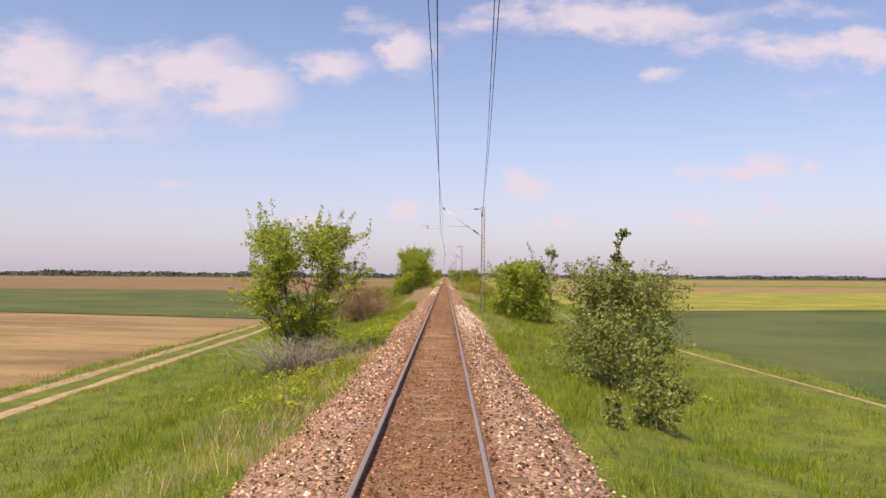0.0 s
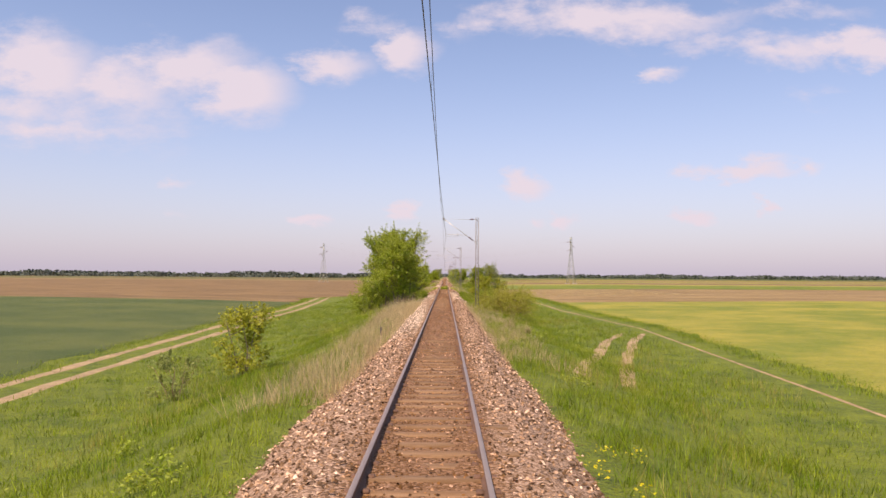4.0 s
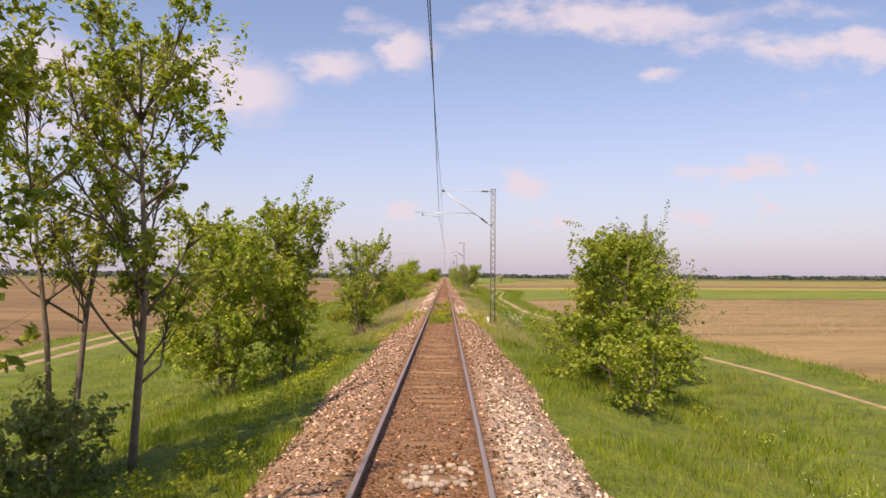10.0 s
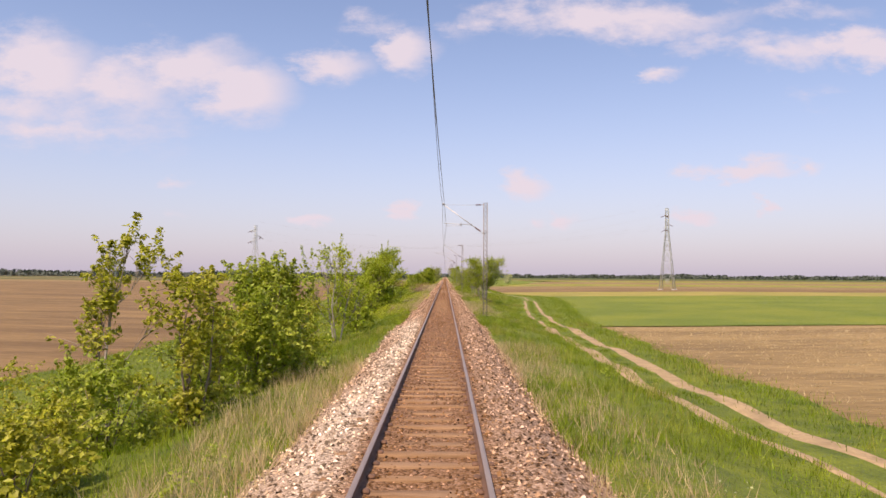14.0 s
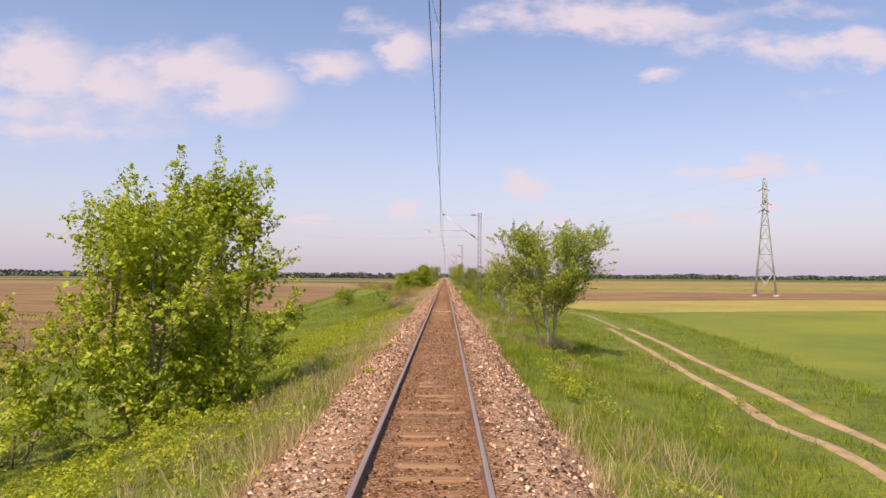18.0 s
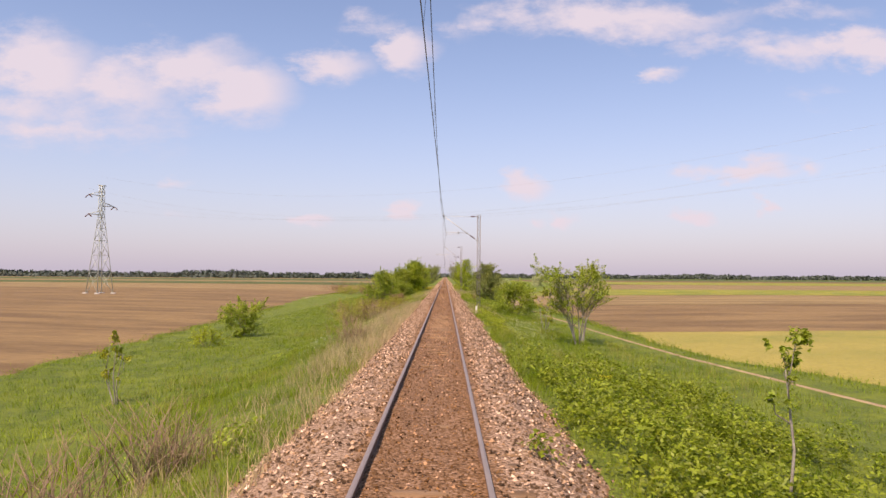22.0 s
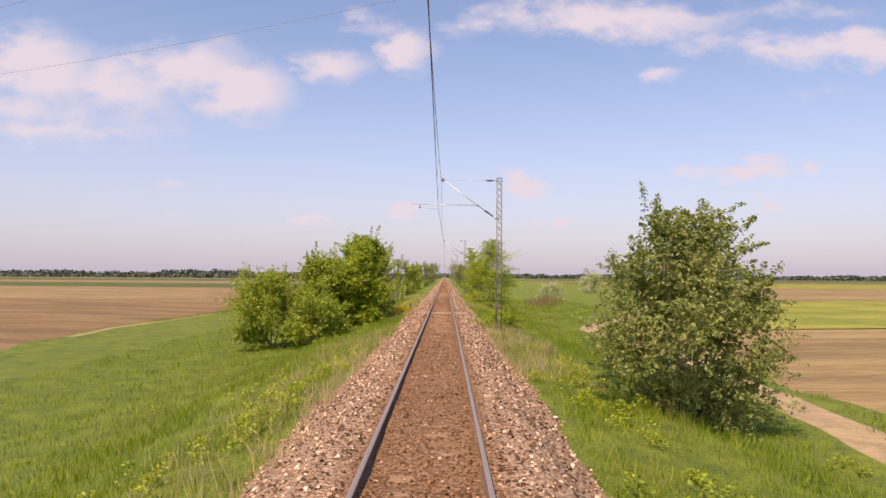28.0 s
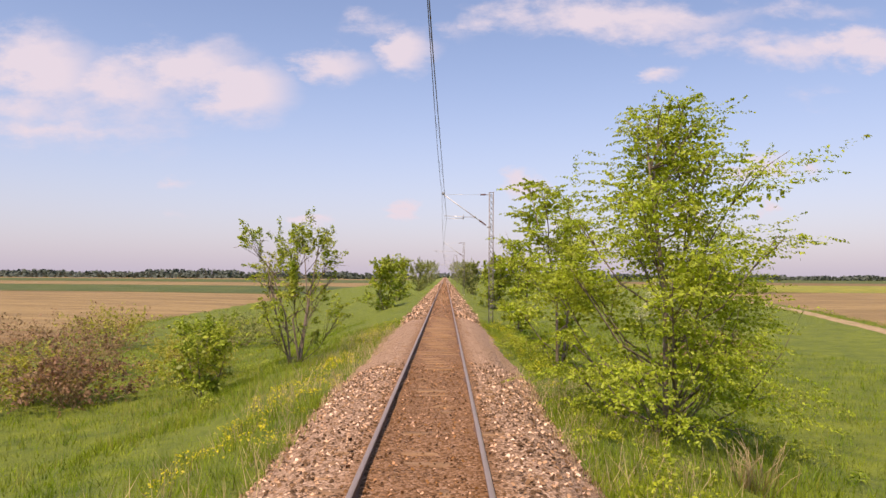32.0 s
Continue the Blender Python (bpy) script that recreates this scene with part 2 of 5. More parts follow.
def ballast_material(name, dusty):
    """Broken stone, reddish with rust dust, with pale runs of newer stone."""
    mat = bpy.data.materials.new(name)
    mat.use_nodes = True
    n, l = mat.node_tree.nodes, mat.node_tree.links
    b = n["Principled BSDF"]
    b.inputs["Roughness"].default_value = 0.9
    geo = n.new("ShaderNodeNewGeometry")
    cells = n.new("ShaderNodeTexVoronoi")
    cells.inputs["Scale"].default_value = 27
    l.new(geo.outputs["Position"], cells.inputs["Vector"])
    runs = n.new("ShaderNodeTexNoise")
    runs.inputs["Scale"].default_value, runs.inputs["Detail"].default_value = 0.35, 3
    st = n.new("ShaderNodeVectorMath")
    st.operation = "MULTIPLY"
    st.inputs[1].default_value = (0.9, 0.13, 1)
    l.new(geo.outputs["Position"], st.inputs[0])
    l.new(st.outputs[0], runs.inputs["Vector"])
    sepx = n.new("ShaderNodeSeparateXYZ")
    l.new(geo.outputs["Position"], sepx.inputs[0])
    side = n.new("ShaderNodeMath")
    side.operation = "ABSOLUTE"
    l.new(sepx.outputs[0], side.inputs[0])
    out = n.new("ShaderNodeMapRange")
    out.inputs[1].default_value, out.inputs[2].default_value = 0.75, 1.15
    l.new(side.outputs[0], out.inputs[0])
    rust = n.new("ShaderNodeMix")
    rust.data_type = "RGBA"
    rust.inputs[6].default_value, rust.inputs[7].default_value = (0.208, 0.100, 0.035, 1), (0.315, 0.192, 0.108, 1)
    l.new(out.outputs[0], rust.inputs[0])
    fresh = None
    for s, y0, y1, full in ((1, 34, 58, 1.0), (-1, 92, 150, 0.65), (1, 136, 166, 0.5), (-1, 214, 250, 0.95), (1, 199, 206, 0.9), (-1, 200, 206, 0.6)):
        up, down, way = (n.new("ShaderNodeMapRange") for _ in range(3))
        up.inputs[1].default_value, up.inputs[2].default_value = y0 - 5, y0 + 5
        down.inputs[1].default_value, down.inputs[2].default_value, down.inputs[4].default_value = y1 + 5, y1 - 5, full
        way.inputs[1].default_value, way.inputs[2].default_value = 0.85 * s, 1.15 * s
        l.new(sepx.outputs[1], up.inputs[0])
        l.new(sepx.outputs[1], down.inputs[0])
        l.new(sepx.outputs[0], way.inputs[0])
        value = up.outputs[0]
        for other in (down, way):
            k = n.new("ShaderNodeMath")
            k.operation = "MULTIPLY"
            l.new(value, k.inputs[0])
            l.new(other.outputs[0], k.inputs[1])
            value = k.outputs[0]
        if fresh is None:
            fresh = value
        else:
            k = n.new("ShaderNodeMath")
            k.operation = "MAXIMUM"
            l.new(fresh, k.inputs[0])
            l.new(value, k.inputs[1])
            fresh = k.outputs[0]
    ragged = n.new("ShaderNodeMapRange")
    ragged.inputs[1].default_value, ragged.inputs[2].default_value = 0.30, 0.55
    l.new(runs.outputs["Fac"], ragged.inputs[0])
    amt = n.new("ShaderNodeMath")
    amt.operation = "MULTIPLY"
    l.new(fresh, amt.inputs[0])
    l.new(ragged.outputs[0], amt.inputs[1])
    pale = n.new("ShaderNodeMix")
    pale.data_type = "RGBA"
    l.new(amt.outputs[0], pale.inputs[0])
    l.new(rust.outputs[2], pale.inputs[6])
    pale.inputs[7].default_value = (0.62, 0.51, 0.37, 1)
    k = n.new("ShaderNodeMath")
    k.operation = "MULTIPLY_ADD"
    if dusty:
        l.new(cells.outputs["Color"], k.inputs[0])
    else:
        odd = n.new("ShaderNodeMath")
        odd.operation = "POWER"
        l.new(geo.outputs["Random Per Island"], odd.inputs[0])
        odd.inputs[1].default_value = 2.6
        l.new(odd.outputs[0], k.inputs[0])
    k.inputs[1].default_value, k.inputs[2].default_value = (1.75, 0.16) if dusty else (3.3, 0.27)
    hsv = n.new("ShaderNodeHueSaturation")
    l.new(pale.outputs[2], hsv.inputs["Color"])
    l.new(k.outputs[0], hsv.inputs["Value"])
    grey = n.new("ShaderNodeMath")
    grey.operation = "MULTIPLY_ADD"
    l.new(k.inputs[0].links[0].from_socket, grey.inputs[0])
    grey.inputs[1].default_value, grey.inputs[2].default_value = -0.48, 1.22
    l.new(grey.outputs[0], hsv.inputs["Saturation"])
    l.new(hsv.outputs[0], b.inputs["Base Color"])
    bp = n.new("ShaderNodeBump")
    bp.inputs["Strength"].default_value, bp.inputs["Distance"].default_value = 0.9, 0.03
    bp.invert = True
    l.new(cells.outputs["Distance"], bp.inputs["Height"])
    l.new(bp.outputs[0], b.inputs["Normal"])
    return mat


M["ballast"] = ballast_material("ballast", True)
M["stone"] = ballast_material("stone", False)


# ---- mesh tools ----
def mesh_data(name, verts, faces, mat, smooth=False):
    """A mesh from arrays: faces is one index array or a list of them; mat one material or, with a list of faces, one each."""
    if not isinstance(faces, list):
        faces = [faces]
    mats = mat if isinstance(mat, list) else [mat]
    verts = np.asarray(verts, dtype=np.float32)
    sizes = np.concatenate([np.full(len(f), f.shape[1], dtype=np.int32) for f in faces])
    loops = np.concatenate([np.asarray(f, dtype=np.int32).ravel() for f in faces])
    me = bpy.data.meshes.new(name)
    me.vertices.add(len(verts))
    me.vertices.foreach_set("co", verts.ravel())
    me.loops.add(len(loops))
    me.loops.foreach_set("vertex_index", loops)
    me.polygons.add(len(sizes))
    me.polygons.foreach_set("loop_start", np.concatenate([[0], np.cumsum(sizes)[:-1]]).astype(np.int32))
    if len(mats) > 1:
        me.polygons.foreach_set("material_index", np.concatenate([np.full(len(f), i, dtype=np.int32) for i, f in enumerate(faces)]))
    if smooth:
        me.polygons.foreach_set("use_smooth", np.ones(len(sizes), dtype=bool))
    for m in mats:
        me.materials.append(m)
    me.update(calc_edges=True)
    return me


def part(name, shape, mat, parent=None, label="", smooth=False):
    """One mesh object from (verts, faces) or ready mesh data, under a thing or a part."""
    me = shape if isinstance(shape, bpy.types.Mesh) else mesh_data(name, shape[0], shape[1], mat, smooth)
    ob = new(name, me)
    ob.parent = parent
    return tagged(ob, label)


def thing(name, x, y, z, label, category, group="", kind=""):
    ob = new(name)
    ob.location = (x, y, z)
    ob.empty_display_size = 0.2
    return tagged(ob, label, category, group, kind)


def merge(shapes):
    vs, fs, at = [], {}, 0
    for v, f in shapes:
        vs.append(v)
        for g in (f if isinstance(f, list) else [f]):
            fs.setdefault(g.shape[1], []).append(g + at)
        at += len(v)
    return np.concatenate(vs), [np.concatenate(g) for g in fs.values()]


def tube(points, radii, n=6):
    """A tapered tube along points, closed at both ends."""
    p = np.asarray(points, dtype=float)
    r = np.broadcast_to(np.asarray(radii, dtype=float), (len(p),))
    d = np.gradient(p, axis=0)
    d /= np.linalg.norm(d, axis=1)[:, None] + 1e-9
    ref = np.where(np.abs(d[:, 2:3]) > 0.9, np.array([[1.0, 0, 0]]), np.array([[0, 0, 1.0]]))
    a = np.cross(d, ref)
    a /= np.linalg.norm(a, axis=1)[:, None]
    b = np.cross(d, a)
    ang = np.arange(n) * 2 * math.pi / n
    ring = p[:, None] + r[:, None, None] * (a[:, None] * np.cos(ang)[None, :, None] + b[:, None] * np.sin(ang)[None, :, None])
    i, j = np.arange(len(p) - 1)[:, None] * n, np.arange(n)[None]
    k = (j + 1) % n
    quads = np.stack([i + j, i + k, i + n + k, i + n + j], -1).reshape(-1, 4)
    ends = np.array([list(range(n))[::-1], [(len(p) - 1) * n + q for q in range(n)]])
    return ring.reshape(-1, 3), [quads, ends]


def box(x0, x1, y0, y1, z0, z1, bevel=0.0):
    """A block, its upright edges and top rim chamfered."""
    c = bevel
    if c <= 0:
        v = np.array([(x, y, z) for z in (z0, z1) for x, y in ((x0, y0), (x1, y0), (x1, y1), (x0, y1))], dtype=float)
        f = np.array([(3, 2, 1, 0), (4, 5, 6, 7), (0, 1, 5, 4), (1, 2, 6, 5), (2, 3, 7, 6), (3, 0, 4, 7)])
        return v, [f]
    rings = [((x0, x1, y0, y1), z0), ((x0, x1, y0, y1), z1 - c), ((x0 + c, x1 - c, y0 + c, y1 - c), z1)]
    v = np.array([(x, y, z) for (a, b, d, e), z in rings for x, y in ((a, d), (b, d), (b, e), (a, e))], dtype=float)
    f = [(3, 2, 1, 0), (8, 9, 10, 11)]
    for r in (0, 4):
        f += [(r + q, r + (q + 1) % 4, r + 4 + (q + 1) % 4, r + 4 + q) for q in range(4)]
    return v, [np.array(f)]


def bar(p, q, r=0.02):
    return tube([p, q], r, 4)


def leaves(centres, size, rng, up=0.6, narrow=0.55, face=None):
    """Folded rhombic leaves at the centres, mostly facing upwards and outwards."""
    n = len(centres)
    nor = rng.normal(size=(n, 3))
    if face is not None:
        nor = 0.55 * nor + face
    nor[:, 2] = np.abs(nor[:, 2]) + up
    nor /= np.linalg.norm(nor, axis=1)[:, None]
    a = np.cross(nor, rng.normal(size=(n, 3)))
    a /= np.linalg.norm(a, axis=1)[:, None] + 1e-9
    b = np.cross(nor, a)
    s = size * rng.uniform(0.6, 1.35, (n, 1))
    v = np.stack([centres - a * s * 0.5, centres + b * s * narrow * 0.5 + nor * s * 0.1,
                  centres + a * s * 0.5, centres - b * s * narrow * 0.5 + nor * s * 0.1], 1).reshape(-1, 3)
    f = np.arange(n)[:, None] * 4
    tri = np.concatenate([f + np.array([[0, 1, 2]]), f + np.array([[0, 2, 3]])])
    return v, tri


# ---- lie of the land ----
def knots(y, table):
    ys, xs = zip(*table)
    return np.interp(y, ys, xs)


LEFT_PROFILE = [(0, -0.42), (2.5, -0.62), (3.3, -0.70), (5.0, -1.15), (7.0, -1.68), (9.0, -2.30), (12, -2.65), (17, -2.8), (26, -2.6), (45, -2.2), (75, -1.9), (150, -1.75), (4000, -1.75)]
RIGHT_PROFILE = [(0, -0.42), (2.5, -0.60), (3.3, -0.66), (5.0, -1.1), (7.0, -1.55), (9.0, -1.72), (15, -1.75), (30, -1.5), (60, -1.2), (150, -1.15), (4000, -1.15)]


def ground(x, y):
    x, y = np.asarray(x, dtype=float), np.asarray(y, dtype=float)
    z = np.where(x < 0, knots(-x, LEFT_PROFILE), knots(x, RIGHT_PROFILE))
    wave = 0.07 * np.sin(0.31 * y + 0.8 * x) + 0.07 * np.sin(0.83 * y - 0.5 * x + 1.0) + 0.05 * np.sin(1.7 * x + 0.37 * y)
    fade = np.clip((np.abs(x) - 2.8) / 2.0, 0, 1) * np.clip((12 - np.abs(x)) / 3.0, 0, 1)
    fall = np.where(x < 0, 2.2, 1.0) * np.clip((y - 620) / 900, 0, 1) * np.clip((np.abs(x) - 25) / 50, 0, 1)
    return z + wave * fade - fall


def drop(x, y):
    return float(ground(x, y))


def sheet(xs_of_y, ys, lift=0.0):
    """A grid that follows the land: rows at ys, columns from xs_of_y(y); lift: one height, or one for each column."""
    rows = [np.stack([xs_of_y(y), np.full(len(xs_of_y(y)), y)], 1) for y in ys]
    g = np.array(rows)
    z = ground(g[..., 0], g[..., 1]) + lift
    v = np.concatenate([g, z[..., None]], -1).reshape(-1, 3)
    nx = g.shape[1]
    i, j = np.arange(len(ys) - 1)[:, None] * nx, np.arange(nx - 1)[None]
    q = np.stack([i + j, i + j + 1, i + nx + j + 1, i + nx + j], -1).reshape(-1, 4)
    return v, [q]


near_x = np.arange(-12, 12.01, 0.5)
GROUND_X = np.array(sorted({*[-k for k, _ in LEFT_PROFILE], *[k for k, _ in RIGHT_PROFILE], *near_x, -2500, 2500, -800, 800, -300, 300, -130, 130}))
GROUND_Y = np.concatenate([np.arange(-300, 0, 20), np.arange(0, 600, 1.5), np.arange(600, 1000, 10), np.arange(1000, 4300, 100)])
tagged(part("ground", sheet(lambda y: GROUND_X, GROUND_Y), M["grass_ground"], smooth=True),
       "uneven green grass verge and plain beside the railway", "ground", kind="structure")

# x of the cart tracks and of the fields' inner edges along the line
RIGHT_TRACK = [(-40, 13), (20, 14.4), (45, 12.9), (57, 11.2), (85, 13.5), (116, 15.6), (145, 14.0), (160, 14.2), (180, 14.0), (190, 13.0), (198, 12.1), (204, 11.4), (212, 10.5), (220, 9.4), (228, 8.5), (237, 8.5), (254, 8.8), (272, 9.1), (286, 9.9), (294, 10.7), (301, 11.35), (317, 13.1), (330, 14.2), (345, 15.2),
               (366, 12.4), (379, 11.5), (393, 11.0), (402, 10.5), (434, 10.6), (445, 11.4), (454, 12.0), (459, 12.0), (465.5, 11.6), (470.5, 11.4), (475, 11.5), (478, 12.2), (486.5, 16.3), (495, 20.6), (513, 26.8), (560, 40), (600, 49), (640, 58)]
LEFT_TRACK = [(-40, -15.8), (20, -16.3), (60, -17.2), (85, -18.2), (120, -20.0), (140, -21.1), (160, -21.5), (190, -23.6), (210, -25.5), (235, -28)]
LEFT_EDGE = [(-300, -18), (80, -18.5), (100, -21.3), (120, -22.3), (140, -23.4), (160, -23.8), (190, -26), (205, -28), (214, -25), (228, -19.4), (290, -20), (340, -23), (365, -21), (400, -23), (415, -24), (440, -25.2), (463, -27.3), (483, -29.6), (500, -28.6), (520, -28), (700, -35), (1500, -40), (4300, -40)]
RIGHT_EDGE = [(-300, 15), (20, 15), (57, 13.5), (85, 15.4), (116, 17.4), (145, 16.4), (160, 17), (190, 17), (202, 15), (217, 13.4), (224, 12.0), (242, 11.6), (272, 12.5), (294, 15.1), (313, 17.7), (338, 19.8), (345, 20),
              (360, 15.5), (366, 13.4), (371, 12.9), (400, 12.8), (432, 12.2), (455, 13.2), (464, 13.0), (470, 12.8), (476, 13.4), (482, 15.8), (490, 19.2), (497, 22.6), (513, 28.2), (560, 41.5), (640, 60), (1500, 50), (4300, 50)]
LEFT_FIELDS = [("ploughed_field", -300, 79, "soil_tan", "bare tan ploughed field"), ("crop_field", 80, 185, "crop_dark", "dark green cereal field"),
               ("ploughed_field", 185.5, 538, "soil", "wide bare brown ploughed field"), ("ploughed_field", 538.5, 645, "soil_tan", "pale tan ploughed field"), ("crop_field", 646, 760, "crop_dark", "far dark green cereal field"),
               ("ploughed_field", 761, 900, "soil_tan", "far tan fallow field"), ("crop_field", 901, 1250, "crop_dark", "far green cereal field"), ("ploughed_field", 1251, 1700, "soil_tan", "far pale field by the woods")]
RIGHT_FIELDS = [("crop_field", -300, 79, "crop_dark", "dark green cereal field"), ("crop_field", 80, 167.5, "crop_yellow", "yellow-green flowering crop field"),
                ("ploughed_field", 168, 267, "soil_tan", "tan stubble field with furrows"), ("crop_field", 267.5, 347, "crop_bright", "bright green young cereal field"),
                ("mown_field", 347.5, 381.5, "crop_pale", "pale yellow mown strip of field"), ("ploughed_field", 382, 428, "soil", "bare brown ploughed field"), ("ploughed_field", 428.5, 473, "soil_tan", "dry tan field beside a winding cart track"),
                ("crop_field", 473.5, 530, "crop_yellow", "yellow-green crop field"), ("ploughed_field", 530.5, 650, "soil_tan", "far tan ploughed field"),
                ("crop_field", 651, 820, "crop_yellow", "far yellow-green crop field"), ("ploughed_field", 821, 1000, "soil", "far brown field"), ("crop_field", 1001, 1700, "crop_dark", "far dark green cereal field")]
for side, edge, fields in ((-1, LEFT_EDGE, LEFT_FIELDS), (1, RIGHT_EDGE, RIGHT_FIELDS)):
    prof = [k for k, _ in (LEFT_PROFILE if side < 0 else RIGHT_PROFILE)]
    outer = sorted({*[k for k in prof if 20 < k < 800], 24.0, 100.0, 130.0, 200.0, 300.0, 500.0, 800.0, 1500.0})
    for name, y0, y1, mat, label in fields:
        ys = np.concatenate([np.arange(y0, y1, 2.5 if y1 < 700 else 15), [y1]])

        def columns(y, side=side, edge=edge):
            e = abs(float(knots(y, edge))) + 0.35 * math.sin(y * 0.7) + 0.2 * math.sin(y * 1.9)
            inner = np.concatenate([[e, e + 0.5], np.linspace(e + 0.9, max(e + 2, 45), 6)])
            return side * np.concatenate([inner, [k for k in outer if k > 46]])[::side]
        top = 0.06 if "crop" in mat else 0.03
        lift = np.full(len(columns(y0)), top)
        lift[0 if side > 0 else -1], lift[1 if side > 0 else -2] = -0.12, 0.015
        tagged(part(name, sheet(columns, ys, lift), M[mat], smooth=True), label, "field", kind="structure")


def ruts(name, table, y0, y1, gap, width, label, ease=0.0):
    """A cart track: two bare wheel ruts with uneven rims that follow the land."""
    shapes = []
    ys = np.arange(y0, y1, 0.6)
    for s in (-1, 1):
        def cols(y, s=s):
            c = float(knots(y, table)) + s * gap / 2
            e = min(1.0, max(0.08, (y - y0) / ease)) if ease else 1.0
            a = e * width / 2 * (1 + 0.14 * math.sin(1.3 * y + s) + 0.2 * math.sin(0.47 * y + 2 * s))
            b = e * width / 2 * (1 + 0.14 * math.sin(1.1 * y + 2 + s) + 0.2 * math.sin(0.39 * y - s))
            return np.array([c - a * 1.2, c - a * 0.75, c, c + b * 0.75, c + b * 1.2])
        shapes.append(sheet(cols, ys, np.array([-0.06, 0.012, 0.02, 0.012, -0.06])))
    tagged(part(name, merge(shapes), M["dirt_track"], smooth=True), label, "dirt road", kind="structure")


ruts("dirt_road", RIGHT_TRACK, -40, 62, 0.1, 0.09, "narrow trodden dirt path in the grass")
ruts("dirt_road", RIGHT_TRACK, 61, 136, 0.1, 0.08, "faint trodden dirt path in the grass")
ruts("dirt_road", RIGHT_TRACK, 135, 191, 0.16, 0.18, "narrow trodden dirt path in the grass")
ruts("dirt_road", [(188, 13.3), (198, 12.2), (204, 11.4), (212, 10.6), (220, 10.15), (229, 9.4), (236, 9.4)], 189, 234, 0.25, 0.30, "narrow worn dirt path joining the cart track")
ruts("dirt_road", RIGHT_TRACK, 221, 264, 1.75, 0.85, "wide bare tan dirt cart track with two worn ruts", 9.0)
ruts("dirt_road", RIGHT_TRACK, 262, 326, 1.6, 0.48, "bare tan dirt cart track with two ruts")
ruts("dirt_road", RIGHT_TRACK, 325, 428, 0.14, 0.17, "narrow trodden dirt track along the field")
ruts("dirt_road", RIGHT_TRACK, 427, 640, 0.72, 0.92, "bare tan dirt cart track winding off to the fields")
ruts("dirt_road", LEFT_TRACK, -40, 235, 1.9, 0.8, "bare tan dirt cart track between verge and fields")
ruts("dirt_road", [(84, 5.6), (90, 7.0), (95, 8.4), (104, 11), (112, 14), (120, 16)], 85, 111, 1.6, 0.7, "bare pale dirt spur of the cart track climbing the bank")
ruts("dirt_road", [(440, -24.9), (463, -27.0), (483, -29.2), (500, -28.2), (516, -27.4)], 474, 506, 0.3, 0.34, "pale bare strip along the edge of a ploughed field")

# ---- the line: ballast, sleepers, rails ----
TRACK_Y0, TRACK_Y1 = -30.0, 1500.0
BED = [(-2.75, -0.70), (-2.45, -0.60), (-1.75, -0.26), (-1.45, -0.15), (-0.9, -0.15), (-0.68, -0.152), (-0.45, -0.160), (-0.28, -0.178), (0, -0.174), (0.28, -0.178), (0.45, -0.160), (0.68, -0.152), (0.9, -0.15), (1.45, -0.15), (1.75, -0.26), (2.45, -0.60), (2.75, -0.70)]
BED_X = np.array([k for k, _ in BED])
BED_Z = np.array([k for _, k in BED])


def bed(x, y):
    z = np.interp(x, BED_X, BED_Z)
    z = z + 0.02 * np.sin(0.13 * y + 1.0) * (np.abs(x) < 0.72)
    return z + 0.025 * np.sin(2.3 * y + 3 * x) * np.sin(1.1 * y - 2 * x) + 0.03 * np.sin(0.4 * y + x) * (np.abs(x) > 1)


bed_y = np.concatenate([np.arange(TRACK_Y0, 600, 0.5), np.arange(600, TRACK_Y1, 5)])
bed_x = np.unique(np.concatenate([BED_X, np.linspace(-2.4, 2.4, 25)]))
gx, gy = np.meshgrid(bed_x, bed_y)
bv = np.stack([gx, gy, bed(gx, gy)], -1).reshape(-1, 3)
bi, bj = np.arange(len(bed_y) - 1)[:, None] * len(bed_x), np.arange(len(bed_x) - 1)[None]
bq = np.stack([bi + bj, bi + bj + 1, bi + len(bed_x) + bj + 1, bi + len(bed_x) + bj], -1).reshape(-1, 4)
ballast = part("ballast", (bv, [bq]), M["ballast"], smooth=True)
tagged(ballast, "rust-dusted crushed stone ballast bed with pale stones", "ballast", kind="structure")

rng = np.random.default_rng(5)


def surface(x, y):
    """The height of the ballast or of the land, whichever lies on top."""
    return np.where(np.abs(x) < 2.75, np.maximum(ground(x, y), bed(x, y)), ground(x, y))



